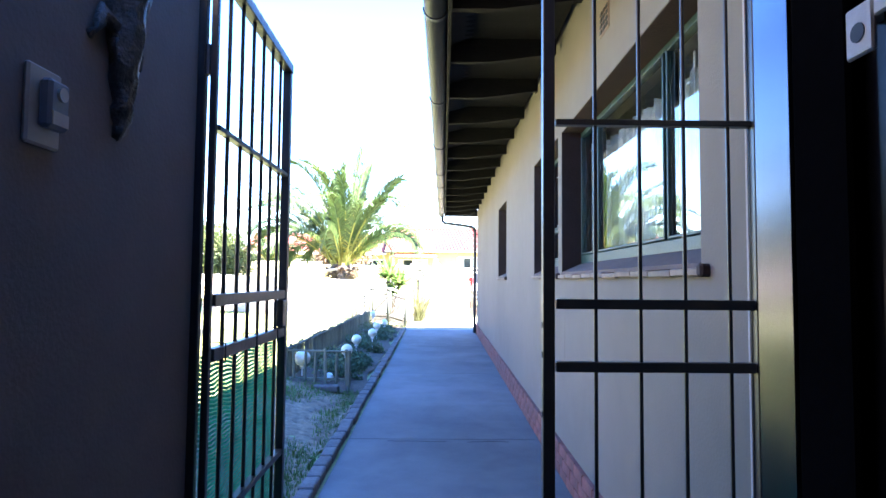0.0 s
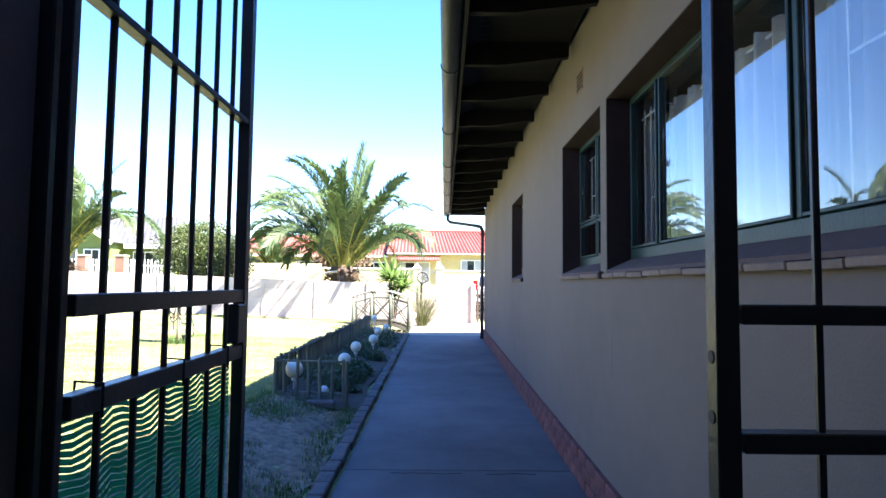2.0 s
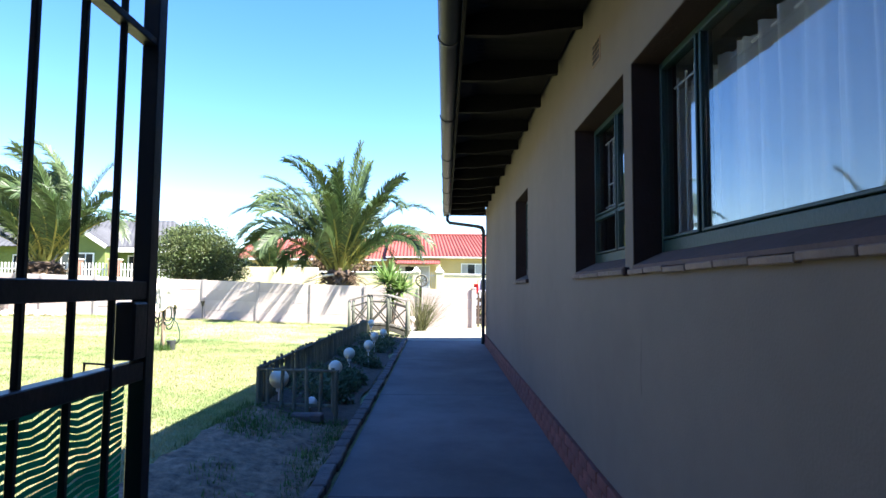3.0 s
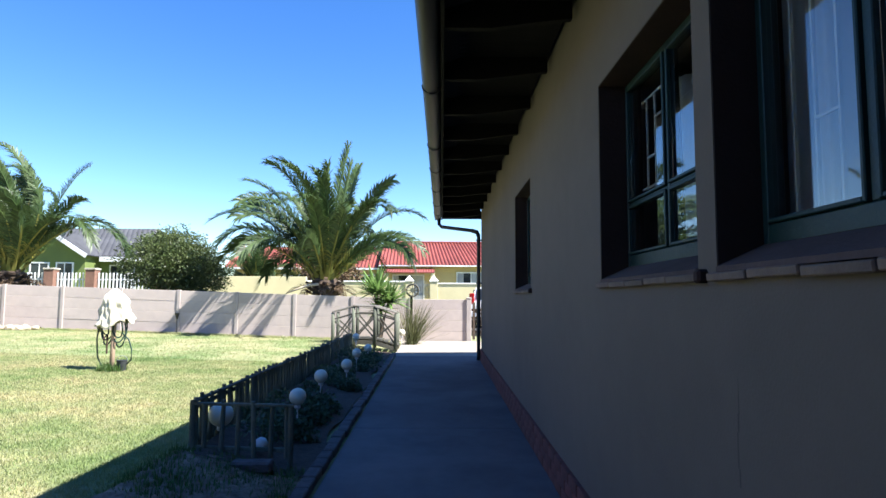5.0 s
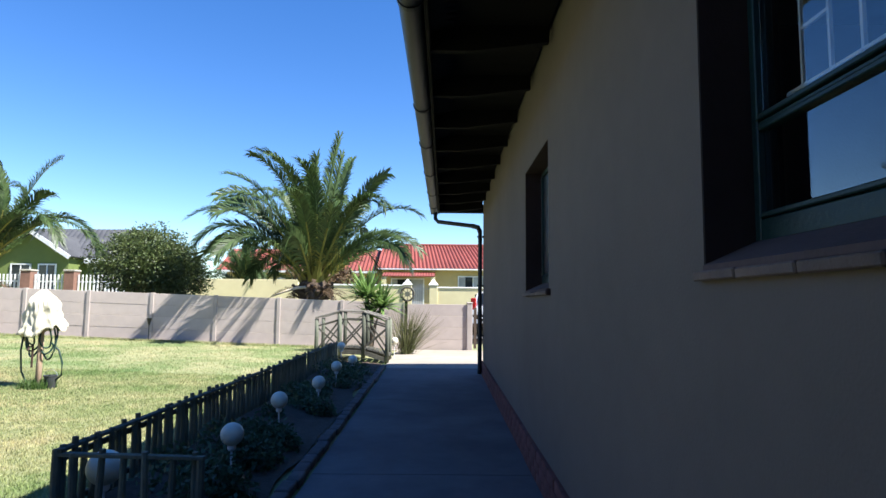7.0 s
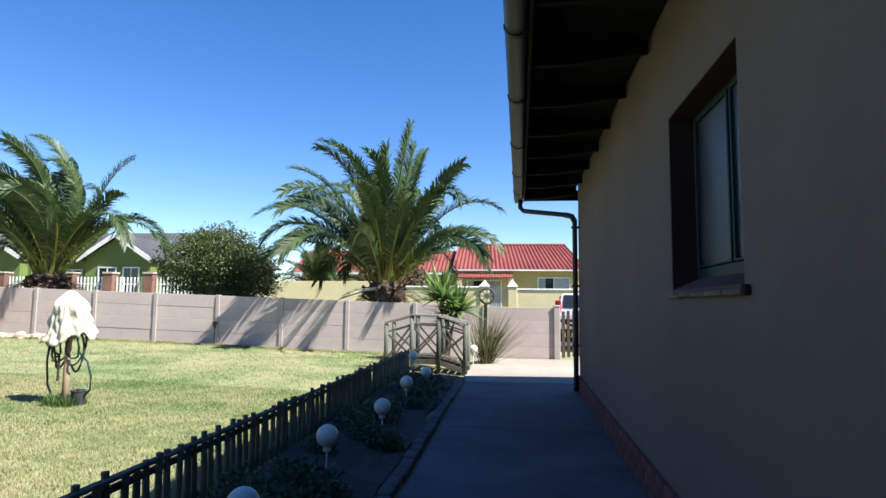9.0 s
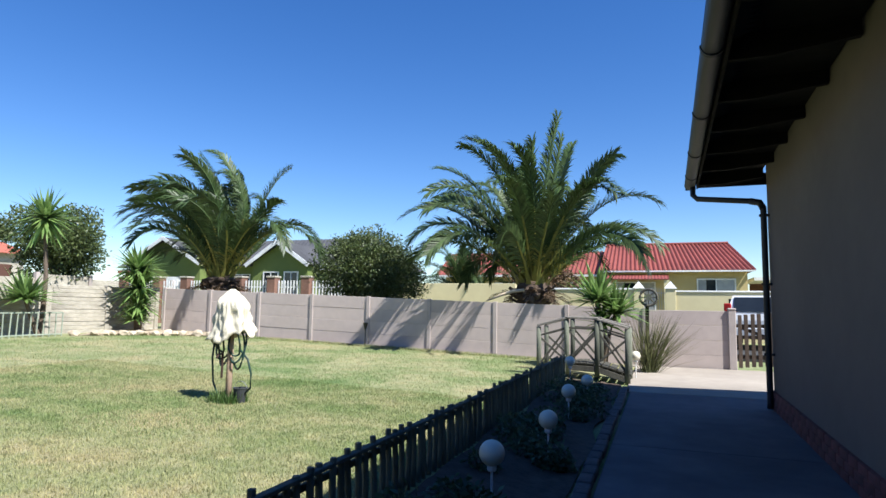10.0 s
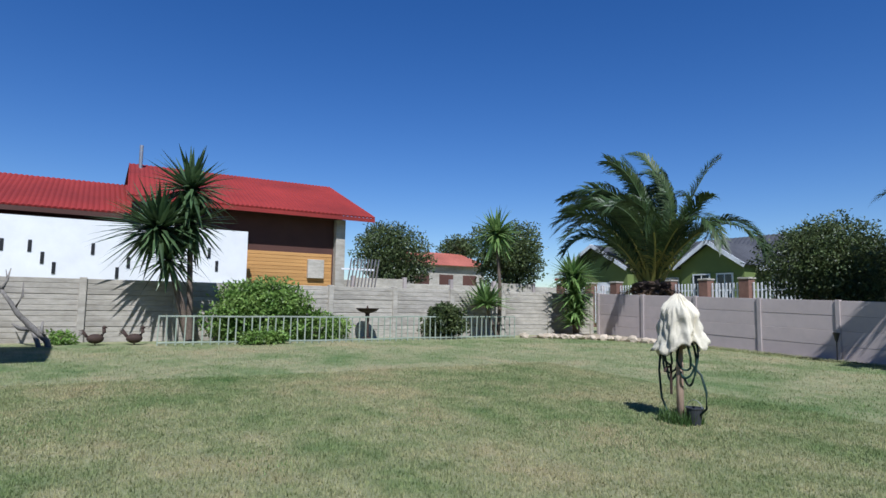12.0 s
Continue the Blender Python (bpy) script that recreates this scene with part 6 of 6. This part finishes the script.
green_house()
pf = thing("palisade_fence", (-17, 27, 0.2), "white palisade fence between brown brick pillars", "fence")
pil = [-24.2, -22.1, -20.5, -17.5, -15.8, -14.1, -11.2]
pick = meshob("pale", bx(-0.03, 0.03, -0.012, 0.012, 0.0, 1.75, 0.004), M["white_paint"])
for a, b in zip(pil, pil[1:]):
    n = int((b - a - 0.4) / 0.15)
    for i in range(n):
        piece("pale", pick, pf, pose(a + 0.27 + 0.15 * i, 27.0, 0.55))
    for z in (0.9, 2.0):
        part("rail", bx(a + 0.2, b - 0.2, 27.02, 27.05, z, z + 0.05), M["white_paint"], pf)
for x in pil:
    part("pillar", bx(x - 0.2, x + 0.2, 26.8, 27.2, 0.1, 2.42, 0.01), M["brick_far"], pf)
    part("pillar_cap", bx(x - 0.23, x + 0.23, 26.77, 27.23, 2.421, 2.49, 0.01), M["precast_grey"], pf)


def red_building():
    h = thing("house", (-22, 10, 0.3), "brown and timber-clad building under a red metal roof", "house")
    part("wall", bx(-27.5, -20.0, 7.2, 13.3, 0.2, 4.3), M["brown_wall"], h)
    part("wall", bx(-27.0, -20.4, -6, 7.2, 0.2, 3.9), M["brown_wall"], h)
    part("corner_pier", bx(-20.05, -19.75, 13.0, 13.32, 0.2, 4.1), M["precast_grey"], h, "bare grey concrete corner pier")
    corrugated("roof", (-19.3, 6.7, 4.22), (-19.3, 14.2, 4.22), (-24.0, 14.2, 6.05), (-24.0, 6.9, 6.05), h, M["roof_crimson"], 0.14, 0.015)
    corrugated("roof", (-28.4, 14.2, 4.22), (-28.4, 6.7, 4.22), (-24.0, 6.9, 6.05), (-24.0, 14.2, 6.05), h, M["roof_crimson"], 0.14, 0.015)
    bm = bmesh.new()
    bm.faces.new([bm.verts.new(p) for p in ((-20.0, 13.29, 4.2), (-27.5, 13.29, 4.2), (-24.0, 13.29, 5.9))])
    part("gable", bm, M["brown_wall"], h)
    bm = bmesh.new()
    bm.faces.new([bm.verts.new(p) for p in ((-20.0, 7.2, 4.2), (-27.5, 7.2, 4.2), (-24.0, 7.2, 5.9))])
    part("gable", bm, M["brown_wall"], h)
    corrugated("roof", (-19.9, -6, 3.78), (-19.9, 7.15, 3.78), (-23.6, 7.15, 5.2), (-23.6, -6, 5.2), h, M["roof_crimson"], 0.14, 0.015)
    part("fascia", bx(-19.34, -19.3, 6.7, 14.2, 4.05, 4.17), M["roof_crimson"], h)
    part("fascia", bx(-19.94, -19.9, -6, 6.68, 3.60, 3.73), M["brown_wall"], h)
    for i in range(22):
        z = 0.4 + 0.115 * i
        part("board", bx(-20.03, -19.985, 9.9, 12.95, z, z + 0.108, 0.006), M["orange_board"], h)
    part("meter_box", bx(-19.98, -19.86, 12.1, 12.65, 2.1, 2.72, 0.01), M["precast_grey"], h, "grey meter box")
    part("chimney_pipe", tube(bmesh.new(), [(-23.4, 7.22, 5.7), (-23.4, 7.22, 6.6)], 0.06, 10), M["steel"], h, "galvanised flue pipe")


red_building()
ww = thing("white_wall", (-19.0, 3, 0.3), "tall white wall with narrow dark vertical slots", "wall")
part("wall", bx(-19.2, -19.0, -8, 9.95, 0.2, 3.38), M["white_wall"], ww)
r = random.Random(77)
for y, z in ((3.91, 2.72), (4.02, 2.62), (4.60, 2.62), (4.88, 2.33), (5.14, 2.08), (5.98, 2.62), (6.57, 2.01), (6.83, 2.30), (8.88, 2.68), (9.10, 2.31), (3.3, 2.3), (2.7, 2.6)):
    part("slot", bx(-19.02, -18.98, y - 0.04, y + 0.04, z - 0.15, z + 0.15), M["dark_void"], ww)
sg2 = thing("slatted_gate", (-17.2, 12.6, 0.4), "leaning pale grey steel palisade gate panel", "gate")
for i in range(9):
    y = 12.25 + 0.11 * i
    part("pale", beam(bmesh.new(), (-17.2, y + 0.0, 0.5), (-17.2, y + 0.30, 2.62), 0.085, 0.012), M["steel"], sg2)
for z in (0.9, 2.3):
    part("rail", beam(bmesh.new(), (-17.22, 12.25, z), (-17.22, 13.3, z), 0.03, 0.05), M["white_paint"], sg2)

ph = thing("house", (-46, 36, 0.3), "low distant house with a faded red roof", "house")
part("wall", bx(-52, -45, 28.5, 36.5, 0.2, 4.7), M["precast_grey"], ph)
corrugated("roof", (-44.5, 28, 4.7), (-44.5, 37.0, 4.7), (-48.5, 36.0, 6.1), (-48.5, 29, 6.1), ph, M["roof_pink"], 0.4)
bm = bmesh.new()
bm.faces.new([bm.verts.new(p) for p in ((-44.5, 28, 4.7), (-52.5, 28, 4.7), (-48.5, 29, 6.1))])
part("hip", bm, M["roof_pink"], ph)
for i in range(3):
    part("door", bx(-45.03, -44.98, 29.4 + 2.4 * i, 30.8 + 2.4 * i, 0.3, 3.9), M["brown_wall"], ph)
ch = thing("house", (-40, 44, 0.3), "distant cream plastered house", "house")
part("wall", bx(-41, -33, 42, 48, 0.2, 3.6), M["pale_yellow"], ch)
part("roof", bx(-41.4, -32.6, 41.6, 48.4, 3.6, 3.8), M["roof_pink"], ch)

for args in ((-30.0, 20.2, (-30, 20.2, 3.75), (2.1, 2.1, 1.95), 31, "rounded dark green tree beyond the grey wall", 15000, 0.16),
             (-50.0, 35.5, (-50, 36.5, 6.7), (2.2, 2.2, 1.4), 32, "distant green treetop above a roof", 3000, 0.3),
             (-27.0, 25.6, (-27, 25.6, 4.2), (2.3, 2.3, 2.2), 33, "olive green tree behind the tall yucca", 15000, 0.17),
             (-33.0, 4.0, (-33, 4, 3.4), (2.5, 2.5, 1.8), 34, "dark green tree behind the red roof", 3000, 0.25)):
    x, y, c, rr, sd, lab, n, size = args
    tree("broadleaf_tree", x, y, 0.3, blobs(c, rr, 13, sd), n, size, sd, M["leaf_dark"], lab, trunk_r=0.2)
tree("broadleaf_tree", -4.6, 31.0, 0.2, blobs((-5.0, 31.0, 2.6), (1.6, 1.0, 0.8), 8, 36), 2500, 0.2, 36, M["frond_dead"], "brownish thin tree before the yellow house", trunk_r=0.12)

fb = thing("boundary_wall", (-26, 24, 0.3), "long low weathered plaster wall far beyond the grey wall", "wall")
for i in range(8):
    part("panel", bx(-26.1, -26.0, 13.6 + 2.6 * i, 16.1 + 2.6 * i, 0.2, 2.35 + 0.12 * math.sin(i * 1.9), 0.01), M["precast_grey"], fb)
    part("pier", bx(-26.15, -25.95, 16.11 + 2.6 * i, 16.29 + 2.6 * i, 0.2, 2.55, 0.01), M["precast_post"], fb)

# parked car beyond the gate
def car(x, y, turn):
    c = thing("parked_car", (0, 0, 0), "white hatchback car parked beyond the picket gate", "car")
    sec = [(-1.85, 0.45, 0.80, 0.76), (-1.80, 0.32, 0.98, 0.82), (-1.2, 0.28, 1.02, 0.84), (0.6, 0.28, 0.98, 0.84), (1.4, 0.28, 0.86, 0.82), (1.85, 0.35, 0.70, 0.72)]
    bm = bmesh.new()
    rings = [[bm.verts.new((s * w, yy, z)) for s, z in ((-1, z0), (-1, z0 + (z1 - z0) * 0.6), (-0.93, z1), (0.93, z1), (1, z0 + (z1 - z0) * 0.6), (1, z0))] for yy, z0, z1, w in sec]
    for a, b in zip(rings, rings[1:]):
        for i in range(6):
            bm.faces.new((a[i], a[(i + 1) % 6], b[(i + 1) % 6], b[i]))
    bm.faces.new(rings[0])
    bm.faces.new(rings[-1][::-1])
    body = part("body", bm, M["car_white"], c)
    bm = bmesh.new()
    cab = [(-1.72, 0.98, 0.74), (-1.45, 1.47, 0.60), (0.05, 1.50, 0.60), (0.85, 0.97, 0.72)]
    rr = [[bm.verts.new((s * w, yy, z)) for s in (-1, 1)] for yy, z, w in cab]
    base = [[bm.verts.new((s * 0.76, yy, 0.95)) for s in (-1, 1)] for yy, z, w in cab]
    for i in range(3):
        bm.faces.new((rr[i][0], rr[i][1], rr[i + 1][1], rr[i + 1][0]))
        for k in (0, 1):
            bm.faces.new((rr[i][k], rr[i + 1][k], base[i + 1][k], base[i][k]))
    for i in (0, 3):
        bm.faces.new((rr[i][0], rr[i][1], base[i][1], base[i][0]))
    part("cabin", bm, M["car_white"], c)
    part("rear_window", beam(bmesh.new(), (0, -1.735, 1.03), (0, -1.50, 1.42), 1.12, 0.012), M["dark_glass"], c)
    for s in (-1, 1):
        part("side_window", bx(s * 0.70 - 0.03, s * 0.70 + 0.03, -1.25, 0.3, 1.05, 1.38), M["dark_glass"], c)
        part("tail_lamp", bx(s * 0.70 - 0.09, s * 0.70 + 0.09, -1.84, -1.72, 0.85, 1.25, 0.02), M["car_red"], c, "red tail lamp")
        for yy in (-1.15, 1.2):
            wh = part("wheel", tube(bmesh.new(), [(s * 0.66, yy, 0.3), (s * 0.83, yy, 0.3)], 0.3, 18), M["rubber"], c)
            part("rim", tube(bmesh.new(), [(s * 0.832, yy, 0.3), (s * 0.84, yy, 0.3)], 0.19, 14), M["steel"], wh)
    part("bumper", bx(-0.80, 0.80, -1.93, -1.80, 0.38, 0.62, 0.03), M["car_white"], c)
    c.matrix_basis = pose(x, y, 0.25, 0, 0, turn)


car(2.55, 25.0, -12)

# street between the walls
single("road", bx(-120, 60, 21.5, 26.0, 0.0, 0.262), M["asphalt"], (0, 23.7, 0), "grey asphalt street behind the wall", "road", kind="structure")

# ---- bed plants ----
r = random.Random(21)
for i in range(44):
    y = 6.9 + 8.0 * r.random()
    x = r.uniform(-1.5, -1.2) if r.random() < 0.6 else r.uniform(-1.2, -0.98)
    g = ground_z(x, y)
    s = r.uniform(0.09, 0.2)
    me = leaf_mesh("bed_plant", [(0, 0, s * 0.6, s, s, s * 0.7), (s * 0.6, 0, s * 0.4, s * 0.6, s * 0.6, s * 0.5)], 260, 0.05, 200 + i, M["leaf_bed"])
    bp_ = thing("bed_plant", (x, y, g), "low grey-green leafy plant in the shaded bed", "plant", "plants in the bed")
    ob = new("foliage", me)
    ob.parent = bp_
    part("stem", tube(bmesh.new(), [(x, y, g - 0.03), (x, y, g + s * 0.7)], 0.006, 5), M["bark"], bp_)
single("quartz_stone", rock(bmesh.new(), (-1.2, 6.78, 0.17), 0.06, 0.05, 0.05, 3), M["white_wall"], (-1.2, 6.78, 0.1), "white quartz stone inside the bed fence", "stone", smooth=True)
bm = bx(-1.32, -1.02, 6.40, 6.52, 0.05, 0.13, 0.015)
single("loose_brick", bm, M["kerb"], (-1.17, 6.46, 0.05), "loose weathered kerb brick before the bed fence", "brick")


# ---- grass ----
def grass(name, n, x0, x1, y0, y1, h, seed, material, label, keep=None, near=None):
    rs = np.random.RandomState(seed)
    xs = x0 + (x1 - x0) * rs.rand(n)
    ys = y0 + (y1 - y0) * rs.rand(n)
    if keep:
        sel = np.array([keep(a, b) for a, b in zip(xs, ys)])
        xs, ys = xs[sel], ys[sel]
    n = len(xs)
    zs = np.array([ground_z(a, b) for a, b in zip(xs, ys)])
    a = rs.rand(n) * 6.283
    hh = h * (0.5 + rs.rand(n))
    lean = 0.9 * hh * rs.rand(n)
    w = 0.0035 + 0.003 * rs.rand(n)
    sx, sy = -np.sin(a) * w, np.cos(a) * w
    v = np.empty((n, 3, 3))
    v[:, 0] = np.stack([xs - sx, ys - sy, zs - 0.005], 1)
    v[:, 1] = np.stack([xs + sx, ys + sy, zs - 0.005], 1)
    v[:, 2] = np.stack([xs + np.cos(a) * lean, ys + np.sin(a) * lean, zs + hh], 1)
    me = bpy.data.meshes.new(name)
    me.vertices.add(3 * n)
    me.vertices.foreach_set("co", v.reshape(-1))
    me.loops.add(3 * n)
    me.loops.foreach_set("vertex_index", np.arange(3 * n))
    me.polygons.add(n)
    me.polygons.foreach_set("loop_start", np.arange(0, 3 * n, 3))
    me.polygons.foreach_set("loop_total", np.full(n, 3))
    me.materials.append(material)
    me.update(calc_edges=True)
    return tagged(new(name, me), label, "grass", kind="stuff")


grass("lawn_grass", 260000, -8.5, -1.75, 4.0, 12.5, 0.018, 1, M["blade"], "short dry mown grass blades on the lawn")
grass("lawn_grass", 120000, -12.4, -1.75, 4.0, 18.1, 0.022, 2, M["blade"], "sparse dry grass blades over the lawn")
grass("green_grass", 45000, -8.0, -2.0, 5.0, 16.0, 0.02, 3, M["blade_green"], "fresh green grass in patches of the lawn", lambda a, b: noise.noise(Vector((a * 0.55, b * 0.55, 9.0))) > 0.18 or (abs(a + 4.5) < 0.7 and abs(b - 10.0) < 0.9))
wr = random.Random(8)
grass("weed_grass", 19000, -1.8, -0.80, 1.6, 6.6, 0.045, 4, M["weed"], "low green weeds over the shaded soil", lambda a, b: noise.noise(Vector((a * 2.6, b * 1.3, 2.0))) + 0.7 * (wr.random() - 0.5) > 0.42 - 0.55 * smooth01((a + 1.12) / 0.25) - 0.5 * smooth01((b - 5.3) / 0.9))
grass("post_tuft", 900, -4.62, -4.3, 10.52, 10.82, 0.10, 5, M["weed"], "long grass tuft round the foot of the tap post")
grass("edge_grass", 14000, -12.6, -0.9, 18.05, 18.4, 0.05, 6, M["blade"], "unmown dry grass along the foot of the wall")
